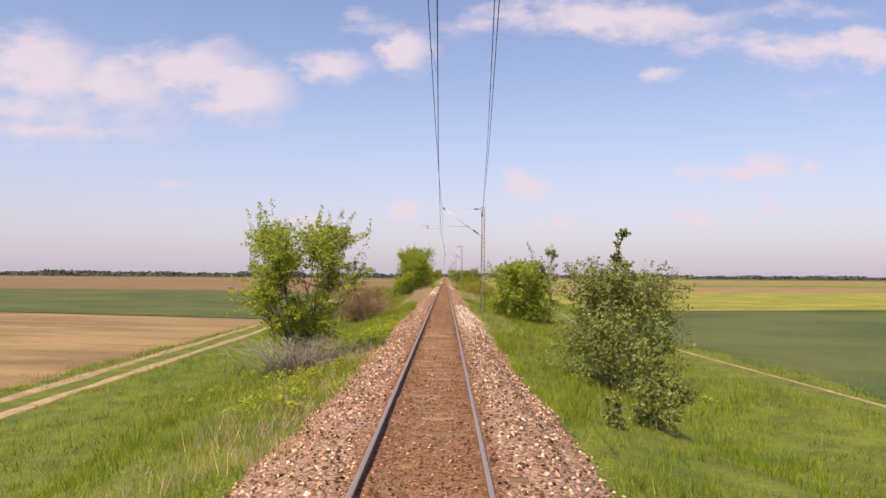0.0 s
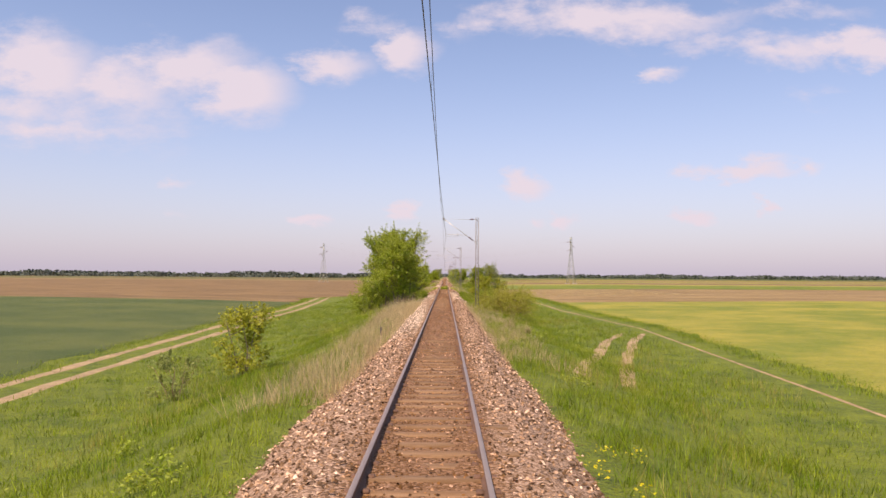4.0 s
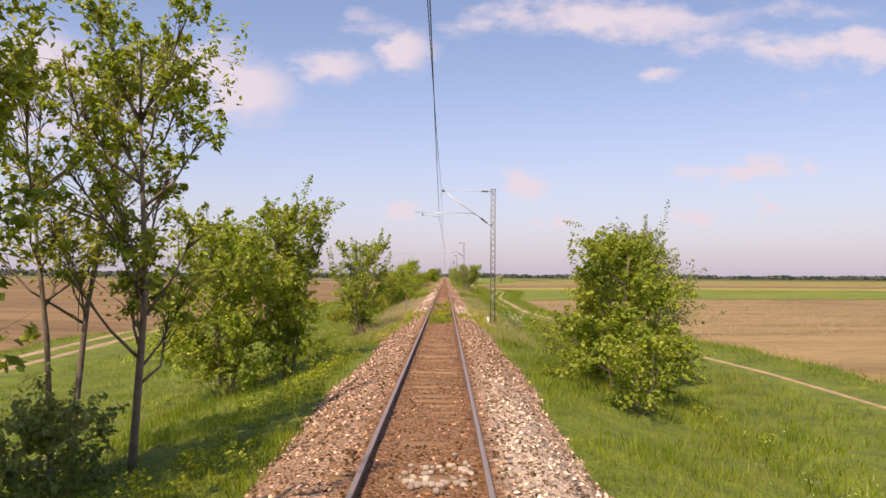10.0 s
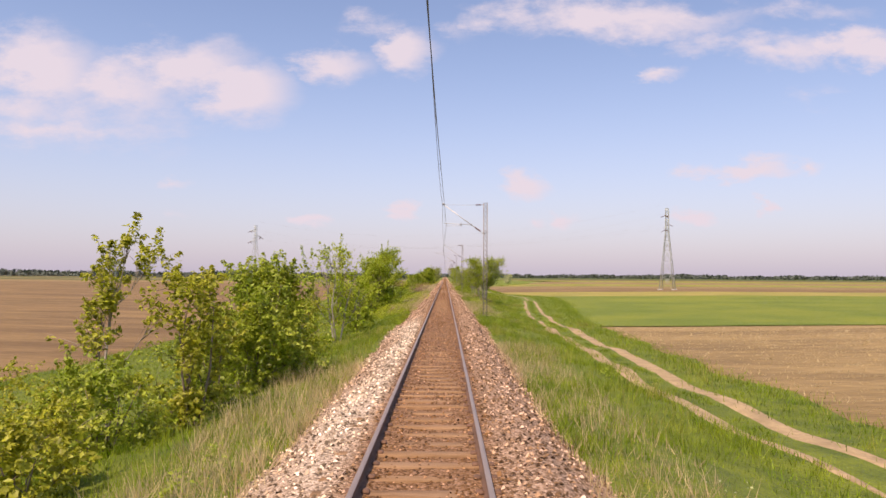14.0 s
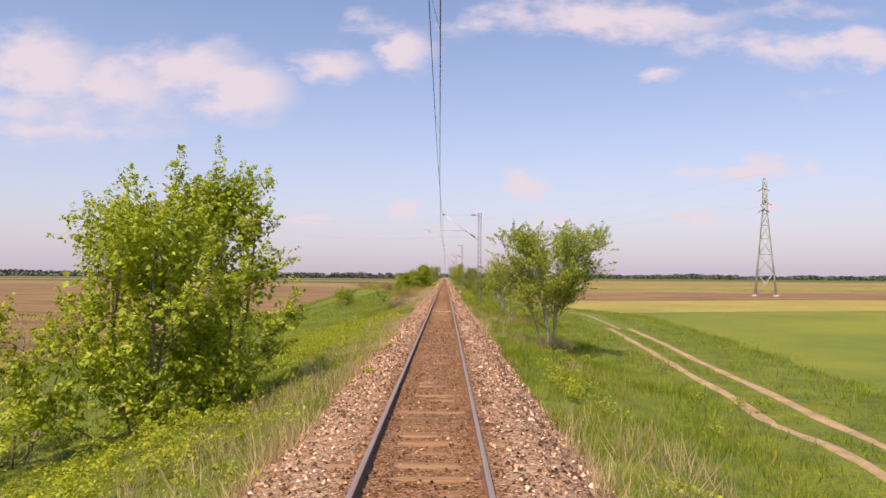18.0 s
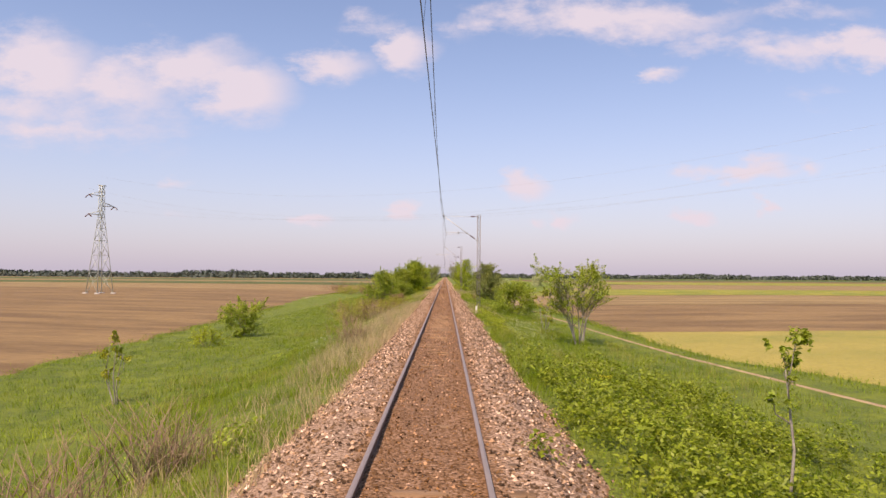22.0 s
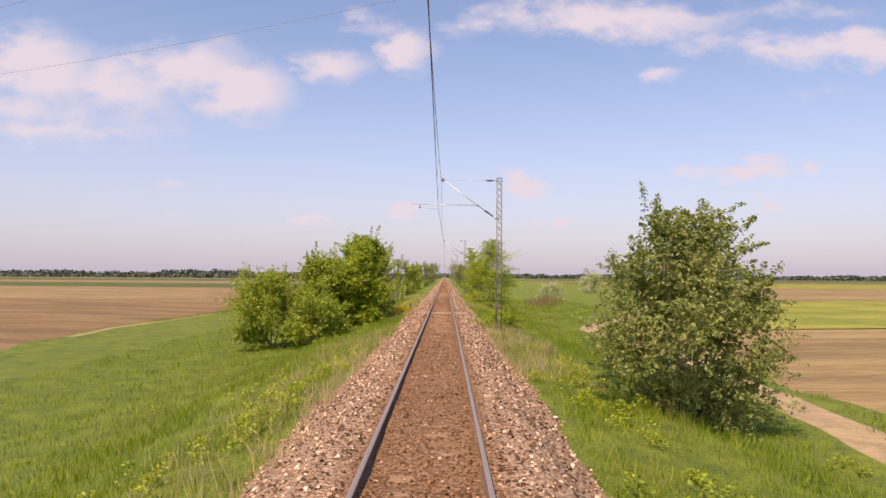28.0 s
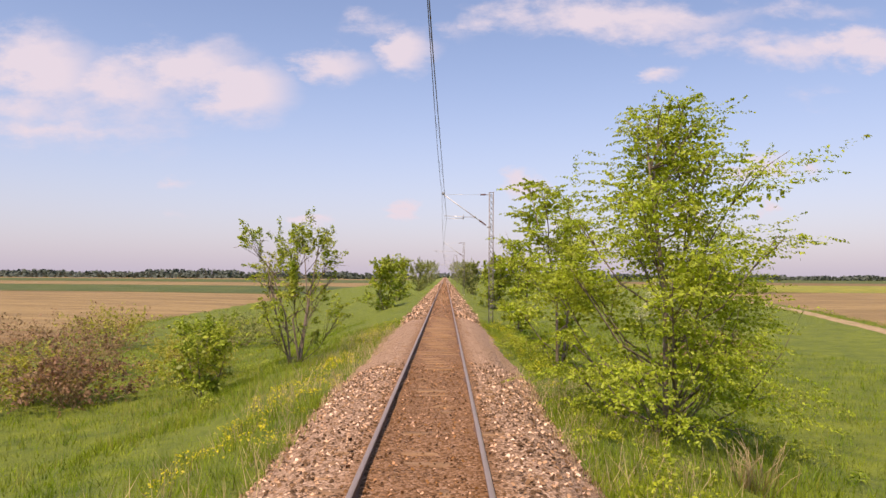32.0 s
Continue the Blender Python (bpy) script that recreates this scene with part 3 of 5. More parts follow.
def stones(n, y0, y1, size, seed):
    """Loose angular stones, eight faces each, half sunk in the bed."""
    r = np.random.default_rng(seed)
    y = r.uniform(y0, y1, n)
    x = r.uniform(-2.7, 2.7, n)
    keep = (np.abs(np.abs(x) - 0.76) > 0.11) & ((np.abs(x) > 0.9) | (r.random(n) < 0.7))
    x, y = x[keep], y[keep]
    s = size * r.uniform(0.6, 1.5, (len(x), 1, 1)) * np.where(np.abs(x) < 0.7, 0.72, 1.0)[:, None, None]
    octa = np.array([(1, 0, 0), (0, 1, 0), (-1, 0, 0), (0, -1, 0), (0.2, 0.1, 0.8), (0, 0, -0.6)])
    v = octa[None] * r.uniform(0.55, 1.2, (len(x), 6, 1)) * s
    a = r.uniform(0, 6.3, len(x))
    c, d = np.cos(a)[:, None], np.sin(a)[:, None]
    v = np.stack([v[..., 0] * c - v[..., 1] * d, v[..., 0] * d + v[..., 1] * c, v[..., 2]], -1)
    tip = r.normal(0, 0.35, (len(x), 2, 1))
    v[..., 2] += v[..., 0] * tip[:, 0] + v[..., 1] * tip[:, 1]
    v += np.stack([x, y, bed(x, y) + 0.012], -1)[:, None]
    f = np.array([(0, 1, 4), (1, 2, 4), (2, 3, 4), (3, 0, 4), (1, 0, 5), (2, 1, 5), (3, 2, 5), (0, 3, 5)])
    return v.reshape(-1, 3), [(np.arange(len(x))[:, None, None] * 6 + f[None, :4]).reshape(-1, 3)]


tagged(part("stones", stones(215000, 4, 500, 0.030, 3), M["stone"], ballast, "loose angular ballast stones"), kind="stuff")
tagged(part("far_stones", stones(12000, 520, 700, 0.07, 4), M["stone"], ballast, "loose angular ballast stones"), kind="stuff")

track = thing("railway_track", 0, 0, 0, "single railway track with worn rails on wooden sleepers", "railway track", kind="structure")
RAIL = [(-0.062, -0.172), (0.062, -0.172), (0.062, -0.162), (0.012, -0.148), (0.009, -0.055), (0.034, -0.038), (0.034, -0.008), (0.026, 0.0),
        (-0.026, 0.0), (-0.034, -0.008), (-0.034, -0.038), (-0.009, -0.055), (-0.012, -0.148), (-0.062, -0.162)]
for s in (-1, 1):
    ry = np.array([TRACK_Y0, 0, 100, 200, 300, 400, 500, 700, 1000, TRACK_Y1])
    prof = np.array(RAIL)
    v = np.concatenate([np.stack([prof[:, 0] + s * 0.7525, np.full(len(prof), y), prof[:, 1]], 1) for y in ry])
    n = len(prof)
    i, j = np.arange(len(ry) - 1)[:, None] * n, np.arange(n)[None]
    q = np.stack([i + j, i + (j + 1) % n, i + n + (j + 1) % n, i + n + j], -1)
    head = np.isin(np.arange(n), [6, 7, 8])
    part("rail", mesh_data("rail", v, [q[:, ~head].reshape(-1, 4), q[:, head].reshape(-1, 4)], [M["rail_side"], M["rail_top"]]), None, track,
         "steel rail with polished running surface and rusty web")


def sleeper_shape(seed):
    r = np.random.default_rng(seed)
    v, f = box(-1.28, 1.28, -0.12, 0.12, -0.33, -0.168, 0.012)
    v = v + r.normal(0, 0.006, v.shape)
    return v, f


sleeper_meshes = [mesh_data("sleeper", *sleeper_shape(q), M["sleeper"]) for q in range(5)]
plates = []
rest = []
for k in range(1500):
    y = 4 + 0.6 * k
    if k < 300:
        ob = part("sleeper", sleeper_meshes[k % 5], None, track)
        ob.location = (rng.normal(0, 0.02), y + rng.normal(0, 0.012), rng.normal(-0.004, 0.006))
        ob.rotation_euler = (0, 0, rng.normal(0, 0.006))
    elif k < 1300:
        v, f = sleeper_shape(k)
        rest.append((v + np.array([0, y, rng.normal(-0.004, 0.006)]), f))
    if k < 520:
        for s in (-1, 1):
            for e in (-1, 1):
                plates.append(box(s * 0.7525 + e * 0.10 - 0.045, s * 0.7525 + e * 0.10 + 0.045, y - 0.06, y + 0.06, -0.172, -0.135, 0.015))
tagged(part("sleepers", merge(rest), M["sleeper"], track, "weathered wooden sleepers"), kind="stuff")
tagged(part("rail_fastenings", merge(plates), M["rail_side"], track, "rusty rail fastenings"), kind="stuff")

# chalk-white stones lying across the track and beside it
def stone_band(y, x0, x1, n, deep, label):
    m = thing("stone_band", 0, y, -0.2, label, "stones")
    heap = []
    for cx in rng.uniform(x0, x1, n):
        if abs(abs(cx) - 0.75) < 0.1:
            continue
        size = rng.uniform(0.02, 0.05)
        cy = rng.normal(0, deep) + 0.06 * math.sin(3 * cx)
        a, b, c = size * rng.uniform(0.7, 1.3, 3)
        top = float(bed(cx, y + cy)) + 0.22
        heap.append(box(cx - a, cx + a, cy - b, cy + b, top - 0.03, top + c * 0.6, size * 0.35))
    tagged(part("rubble", merge(heap), M["chalk"], m), kind="stuff")


stone_band(466.8, -1.4, 1.4, 270, 0.22, "band of white chalky stones lying across the track")
stone_band(158.8, -0.3, 1.3, 100, 0.34, "scatter of white chalky stones between the rails")
stone_band(319.0, -0.5, 1.3, 70, 0.34, "scatter of pale chalky stones across the track")
stone_band(302.4, 0.95, 1.35, 60, 0.7, "row of pale stones beside the rail")
stone_band(357.5, 2.3, 2.65, 46, 0.35, "small heap of white stones at the foot of the ballast")


# ---- overhead line ----
MASTS = [(-14.0, -1), (54.2, 1), (124.2, -1), (192.8, 1), (261.0, -1), (329.6, 1), (391.1, -1), (457.9, 1), (524.5, -1), (591, 1), (658, -1), (725, 1), (792, -1), (859, 1), (926, -1)]
MAST_X, MAST_TOP, MAST_FOOT = 3.1, 8.18, -0.65   # top above the foot


def insulator(p, q, shed=0.075, n=6):
    """A ribbed insulator between two points: stacked sheds on a core."""
    p, q = np.array(p, float), np.array(q, float)
    pts, rad = [], []
    for k in range(n):
        for a, r in ((0.0, 0.03), (0.25, shed), (0.45, shed * 0.9), (0.6, 0.03)):
            pts.append(p + (q - p) * (k + a) / n)
            rad.append(r)
    return tube(pts, rad, 8)


def mast(reach):
    """A lattice mast with its cantilever: reach 1 holds the wire to the far side, -1 to the near side."""
    m = thing("catenary_mast", MAST_X, 0, MAST_FOOT, "grey-brown lattice steel catenary mast with a tubular cantilever" if reach > 0 else
              "grey-brown lattice steel catenary mast with a short registration tube", "catenary mast", "masts along the line")
    h = MAST_TOP
    half = 0.15
    for s in (-1, 1):
        a, b, d = s * half, s * (half - 0.042), 0.09
        web = box(min(a, a - s * 0.014), max(a, a - s * 0.014), -d, d, -0.3, h)
        fl = [box(min(a, b), max(a, b), e * d - 0.007, e * d + 0.007, -0.3, h - 0.003) for e in (-1, 1)]
        part("leg", merge([web, *fl]), M["mast_paint"], m)
    pitch = 0.345
    v1 = bar((-half + 0.02, 0, 0), (half - 0.02, 0, pitch), 0.011)
    v2 = bar((half - 0.02, 0, 0), (-half + 0.02, 0, pitch), 0.011)
    d1, d2 = mesh_data("lacing_bar", *v1, M["mast_paint"]), mesh_data("lacing_bar", *v2, M["mast_paint"])
    k = 0
    while 0.15 + (k + 1) * pitch < h:
        for me, e in ((d1, -0.099), (d2, -0.105), (d1, 0.105), (d2, 0.099)):
            ob = part("lacing_bar", me, None, m)
            ob.location = (0, e, 0.15 + k * pitch)
        k += 1
    part("cap_plate", box(-half - 0.01, half + 0.01, -0.10, 0.10, h, h + 0.02, 0.004), M["mast_paint"], m)
    part("footing", box(-0.25, 0.25, -0.20, 0.20, -0.5, 0.0, 0.05), M["concrete"], m, "weathered concrete footing")
    # heights from the rail are lifted by the foot
    z = -MAST_FOOT - 0.10
    wx = (-0.16 if reach > 0 else 0.30) - MAST_X
    lo, hi = np.array((-0.17, 0, 5.47 + z)), np.array((-3.02, 0, 7.52 + z))
    along = lambda t: tuple(lo + (hi - lo) * t)
    part("bracket", box(-0.26, 0.02, -0.035, 0.035, 5.43 + z, 5.51 + z, 0.01), M["galvanised"], m)
    part("bracket", box(-0.26, 0.02, -0.03, 0.03, 7.485 + z, 7.535 + z, 0.01), M["galvanised"], m)
    arm = part("bracket_tube", tube([along(0.05), along(0.5), along(1.03)], 0.028, 8), M["tube"], m, "pale galvanised diagonal tube")
    part("insulator", insulator(along(0.06), along(0.22)), M["insulator"], arm, "brown ribbed porcelain insulator")
    tie = part("top_tie", tube([(-0.25, 0, 7.51 + z), (-1.6, 0, 7.50 + z), along(1.0)], 0.009, 5), M["tube"], m, "thin steel tie rod")
    part("insulator", insulator((-0.32, 0, 7.51 + z), (-0.72, 0, 7.508 + z)), M["insulator"], tie, "brown ribbed porcelain insulator")
    j = along(0.345 if reach > 0 else 0.30)
    if reach > 0:
        end = (-4.72, 0, 6.24 + z)
        hang = (-4.25, 0.02, 6.05 + z)
    else:
        end = (-2.95, 0, 6.16 + z)
        hang = (-1.75, 0.02, 6.0 + z)
    reg = part("registration_tube", tube([j, ((j[0] + end[0]) / 2, 0, (j[2] + end[2]) / 2 - 0.01), end], 0.021, 6), M["tube"], m, "pale galvanised tube")
    part("clamp", box(hang[0] - 0.03, hang[0] + 0.03, -0.03, 0.05, hang[2] - 0.04, hang[2] + 0.22, 0.008), M["galvanised"], reg)
    part("clamp", box(j[0] - 0.05, j[0] + 0.05, -0.05, 0.05, j[2] - 0.06, j[2] + 0.05, 0.01), M["galvanised"], reg)
    part("steady_arm", tube([hang, ((hang[0] + wx) / 2, 0.02, 6.0 + z), (wx, 0.02, 5.965 + z)], 0.014, 5), M["tube"], m)
    part("messenger_clamp", box(hi[0] - 0.07, hi[0] + 0.07, -0.06, 0.06, hi[2] - 0.05, hi[2] + 0.12, 0.02), M["galvanised"], m)
    return m


kinds = {1: mast(1), -1: mast(-1)}
first = {1: True, -1: True}
for y, reach in MASTS:
    p = pose(MAST_X, y, MAST_FOOT, 0, 0, 0)
    if first[reach]:
        kinds[reach].matrix_basis = p
        first[reach] = False
    elif y < 800:
        copy_thing(kinds[reach], p)
line = thing("overhead_line", 0, 0, 0, "contact wire and messenger wire with droppers over the track", "overhead wire", kind="structure")
contact, messenger, droppers = [], [], []
for (ya, ra), (yb, rb) in zip(MASTS, MASTS[1:]):
    xa, xb = (-0.16 if ra > 0 else 0.30), (-0.16 if rb > 0 else 0.30)
    contact += [(xa, ya, 5.865), ((xa + xb) / 2 - 0.05, (ya + yb) / 2, 5.845)]
    t = np.linspace(0, 1, 13)[:-1]
    for q in t:
        messenger.append((-0.2 * q * (1 - q), ya + (yb - ya) * q, 7.40 - 4 * 1.05 * q * (1 - q)))
    for q in np.linspace(0.06, 0.94, 9):
        droppers.append(bar((-0.2 * q * (1 - q), ya + (yb - ya) * q, 7.40 - 4 * 1.05 * q * (1 - q)), (xa + (xb - xa) * q - 0.1 * min(q, 1 - q), ya + (yb - ya) * q, 5.865), 0.003))
part("contact_wire", tube(contact, 0.0095, 5), M["wire"], line)
part("messenger_wire", tube(messenger, 0.0085, 5), M["wire"], line)
part("droppers", merge(droppers), M["wire"], line)
# wires that end at the first mast, with its stay
for k, dz in enumerate((0.0, -0.16)):
    part("anchor_wire", tube([(0.05 + 0.1 * k, -8, 7.1 + dz), (1.6 + 0.05 * k, 23, 6.9 + dz), (3.05, 54.4, 6.85 + dz * 0.5)], 0.009, 5), M["wire"], line)
part("anchor_insulator", insulator((2.86, 51.6, 6.85), (3.04, 54.2, 6.85), 0.06, 8), M["insulator"], line)
stay = thing("mast_stay", 3.35, 62.5, drop(3.35, 62.5), "thin dark steel stay wire slanting down from a mast", "stay wire")
part("cable", tube([(0, 0, -0.05), (-0.27, -7.75, 6.45 - stay.location.z)], 0.012, 5), M["wire"], stay)
part("anchor_block", box(-0.15, 0.15, -0.15, 0.15, -0.25, 0.03, 0.03), M["concrete"], stay)


def pylon(x, y, turn, label):
    """A lattice transmission tower: tapered legs, bracing panels, three crossarms with strings."""
    m = thing("transmission_pylon", x, y, drop(x, y), label, "pylon", "pylons of the crossing line")
    m.rotation_euler = (0, 0, turn)
    levels = [0, 4.4, 8.0, 11.0, 13.6, 15.8, 17.6, 19.4, 21.0, 22.4]
    w = lambda z: 1.85 + (0.46 - 1.85) * min(z / 15.8, 1) - 0.08 * max(0, (z - 15.8) / 6.6)
    corner = lambda z, k: ((-1, 1, 1, -1)[k] * w(z), (-1, -1, 1, 1)[k] * w(z), z)
    for k in range(4):
        part("leg", tube([corner(z, k) for z in (-0.3, 8.0, 15.8, 22.4)], [0.095, 0.085, 0.07, 0.055], 4), M["pylon_steel"], m)
        part("footing", box(corner(0, k)[0] - 0.4, corner(0, k)[0] + 0.4, corner(0, k)[1] - 0.4, corner(0, k)[1] + 0.4, -0.4, 0.25, 0.05), M["concrete"], m)
    for a, b in zip(levels, levels[1:]):
        for k in range(4):
            part("brace", bar(corner(a, k), corner(b, (k + 1) % 4), 0.038), M["pylon_steel"], m)
            part("brace", bar(corner(a, (k + 1) % 4), corner(b, k), 0.038), M["pylon_steel"], m)
            part("ring_bar", bar(corner(b, k), corner(b, (k + 1) % 4), 0.045), M["pylon_steel"], m)
    for s, z in ((-1, 20.3), (1, 18.2), (-1, 16.3)):
        tip = (s * 2.9, 0, z + 0.1)
        arm = part("crossarm", merge([bar((0, -w(z), z), tip, 0.06), bar((0, w(z), z), tip, 0.06), bar((0, -w(z), z + 0.9), tip, 0.05), bar((0, w(z), z + 0.9), tip, 0.05),
                                      bar((s * 1.4, -0.25, z + 0.05), (s * 1.4, 0.25, z + 0.05), 0.04)]), M["pylon_steel"], m)
        for e in (-1, 1):
            part("insulator", insulator((tip[0], 0, tip[2] - 0.05), (tip[0] + 0.1 * s, e * 1.1, tip[2] - 0.65), 0.13, 6), M["insulator"], arm, "dark string of insulator discs")
    part("top_plate", box(-0.9, 0.9, -0.12, 0.12, 22.4, 22.56, 0.02), M["pylon_steel"], m)
    return m


LP, RP = (-71.3, 477.0), (61.4, 406.0)
turn = math.atan2(RP[1] - LP[1], RP[0] - LP[0]) + math.pi / 2
pylon(*LP, turn, "pale green lattice steel power pylon standing in a brown field")
pylon(*RP, turn, "pale lattice steel power pylon standing in a green field")
crossing = thing("power_line", 0, 441, 0, "thin dark power line wires crossing high over the railway", "power line", kind="structure")
for s, z, sag in ((-1, 19.6, 8.2), (1, 17.5, 6.2), (-1, 15.7, 4.6), (0, 22.4, 7.2)):
    ox, oy = s * 2.9 * math.cos(turn), s * 2.9 * math.sin(turn)
    pts = [(LP[0] + (RP[0] - LP[0]) * q + ox, LP[1] + (RP[1] - LP[1]) * q + oy - 441, z - 4 * sag * q * (1 - q)) for q in np.linspace(0, 1, 25)]
    part("conductor", tube(pts, 0.007, 5), M["galvanised"], crossing)


# ---- small line-side marks ----
def marker(name, x, y, r, h, mat, label, tip=None):
    z = drop(x, y) if abs(x) > 2.75 else max(drop(x, y), float(bed(x, y)))
    m = thing(name, x, y, z, label, "marker post")
    part("post", box(-r, r, -r * 0.7, r * 0.7, -0.3, h - (0.17 if tip else 0), 0.012), M[mat], m)
    if tip:
        part("tip", merge([box(-r * 1.15, r * 1.15, -r * 0.8, r * 0.8, h - 0.17, h - 0.08, 0.005), box(-r * 1.1, r * 1.1, -r * 0.75, r * 0.75, h - 0.08, h, 0.03)]), M[tip], m, "red painted tip")


marker("marker_post", -2.8, 206.0, 0.045, 1.35, "worn_post", "weathered grey marker post with a red tip in the grass", "red_paint")
marker("marker_post", -2.72, 93.0, 0.045, 0.55, "dark_post", "short dark wooden peg beside the ballast")
marker("marker_post", -2.72, 481.0, 0.045, 0.60, "dark_post", "short dark wooden peg beside the ballast")
marker("marker_stone", 2.70, 386.0, 0.07, 0.55, "white_paint", "short white painted marker stone")
marker("marker_stone", 2.78, 192.0, 0.07, 0.50, "white_paint", "short white painted marker stone beside a mast")


# ---- trees and shrubs ----
def plant(name, label, x, y, h, w, leaf_mat, n_leaves, leaf=0.15, bare=0.12, stems=1, clumps=16, bark="bark", sprigs=4, shape=0.75, seed=0, tight=0.2, lean=0.0, flat=0.8, category="", heart=1.0, long=1.0):
    """A tree or shrub: stems, limbs to each clump of the crown, and single leaves about the clumps."""
    r = np.random.default_rng(seed * 7 + 11)
    m = thing(name, x, y, drop(x, y), label, category or ("tree" if "tree" in name else "shrub"))
    wood, pts, rad = [], [], []
    n_leaves = int(n_leaves * 0.80)
    z0, z1 = bare * h, h * (0.90 if sprigs else 1.0)
    tops = []
    for s in range(stems):
        a = 2 * math.pi * s / stems + r.uniform(0, 1)
        off = 0.0 if stems == 1 else 0.10 * w * r.uniform(0.4, 1)
        base = np.array([math.cos(a) * off * 0.5, math.sin(a) * off * 0.5, -0.2])
        top = np.array([math.cos(a) * off * 3.0 + lean * h, math.sin(a) * off * 3.0, h * r.uniform(0.62, 0.8)])
        mid = (base + top) / 2 + r.normal(0, 0.04 * h, 3) * (1, 1, 0.2)
        rb = (0.011 * h + 0.012) * (0.62 if stems == 1 else 0.6)
        wood.append(tube([base, base * 0.75 + mid * 0.25, mid, mid * 0.45 + top * 0.55, top], [rb * 1.4, rb, rb * 0.75, rb * 0.5, rb * 0.2], 7))
        tops.append((base, mid, top, rb))
    part("trunk", merge(wood), M[bark], m, smooth=True)
    hearts = []
    for k in range(clumps):
        f = (k + r.uniform(0.1, 0.9)) / clumps
        z = z0 + (z1 - z0) * f
        if shape < 0.6:
            prof = max(0.15, 1 - abs((f - 0.66) / 0.74) ** 2.4) ** 0.7
        elif shape >= 1:
            prof = max(0.10, 1 - abs((f - 0.34) / 0.70) ** 1.9) ** 0.7
        elif shape >= 0.85:
            prof = max(0.12, 1 - abs((f - 0.42) / 0.62) ** 2.6) ** 0.6
        else:
            prof = max(0.12, 1 - abs((f - 0.58) / 0.66) ** 2.2) ** 0.7
        a = k * 2.4 + r.uniform(-0.6, 0.6)
        cr = w * tight * r.uniform(0.6, 1.3)
        prof *= 1 + 0.22 * math.sin(2 * a + seed) * math.sin(5 * f + seed)
        if flat < 0.6:
            cr *= 0.4 + 0.6 * min(prof, 1.0)
        ro = max(0.0, w / 2 * prof * r.uniform(0.4, 1.08) - cr * 0.42)
        c = np.array([math.cos(a) * ro + lean * z, math.sin(a) * ro, min(z, z1 - cr * flat)])
        c[2] = max(c[2], cr * flat * 0.75)
        pts.append(c)
        rad.append(cr)
        b, mid, top, rb = tops[k % len(tops)]
        g = float(np.clip((c[2] - 0.75 * np.hypot(c[0], c[1]) - 0.05 * h) / max(top[2], 0.1), 0.04, 0.92))
        start = (b * (1 - 2 * g) + mid * 2 * g) if g < 0.5 else (mid * (2 - 2 * g) + top * (2 * g - 1))
        bend = (start + c) / 2 + np.array([0, 0, -0.12 * np.linalg.norm(c - start)]) + r.normal(0, 0.05, 3)
        limbs = [tube([start, bend, c, c + (c - bend) * 0.12], [rb * 0.45, rb * 0.32, rb * 0.2, 0.006], 4)]
        for _ in range(2):
            e = c + r.normal(0, 1, 3) * cr * 0.42
            limbs.append(tube([bend * 0.4 + c * 0.6, (c + e) / 2, e], [rb * 0.16 + 0.004, rb * 0.1 + 0.004, 0.004], 4))
        hearts.append(bend)
        part("limb", merge(limbs), M[bark], m)
    pts, rad = np.array(pts), np.array(rad)
    if n_leaves:
        # leafy plumes rise from each limb's end, outwards and upwards, tapering to their tips
        layered = flat < 0.6
        per = 34 if n_leaves > 6000 else 22
        ns = max(6, n_leaves // per)
        pick = r.choice(len(pts), ns, p=rad ** 2 / np.sum(rad ** 2))
        axis = pts - np.array([0, 0, 0.22 * h])
        axis /= np.linalg.norm(axis, axis=1)[:, None] + 1e-6
        fan = lambda o, k: o * 0.82 + axis[k] * (np.sum(o * axis[k], axis=1) * 0.42)[:, None] if flat > 0.6 else o
        d = r.normal(size=(ns, 3))
        d /= np.linalg.norm(d, axis=1)[:, None]
        d = (0.75 * d + 0.6 * axis[pick]) * (1, 1, 0.22) + (0, 0, 0.10) if layered else 0.70 * d + 0.45 * axis[pick] + (0, 0, 0.42)
        d /= np.linalg.norm(d, axis=1)[:, None]
        ln = rad[pick] * r.uniform(0.7, 1.3, ns) * (1.15 if layered else 1.0)
        root = pts[pick] + r.normal(0, 0.30, (ns, 3)) * rad[pick][:, None] * (1, 1, flat)
        q = np.repeat(np.arange(ns), per)
        u = r.random(len(q)) ** 0.72
        side = r.normal(size=(len(q), 3))
        side /= np.linalg.norm(side, axis=1)[:, None] + 1e-6
        sag = np.array([0, 0, -0.20]) * (u * u * ln[q])[:, None]
        wide = (0.25 * leaf + ((0.17 if layered else 0.24) * ln[q] * (1.12 - u))) * r.uniform(0.35, 1.0, len(q))
        c = root[q] + d[q] * (u * ln[q])[:, None] + sag + side * wide[:, None] * (1, 1, 0.35 if layered else 0.9)
        face = np.concatenate([0.9 * side + 0.4 * d[q], np.zeros((120 * sprigs, 3))])
        if bare >= 0.13 and h > 3:
            twigs = []
            for k in range(0, ns, max(1, ns // 300)):
                b = pick[k]
                st = pts[b] + (hearts[b] - pts[b]) * r.uniform(0.0, 0.8)
                tip = root[k] + d[k] * ln[k] * 0.92
                twigs.append(tube([st, (st + tip) / 2 + r.normal(0, 0.05, 3) + (0, 0, 0.06), tip], [0.009, 0.006, 0.002], 3))
            tagged(part("twigwork", merge(twigs), M[bark], m), kind="stuff")
        extra = []
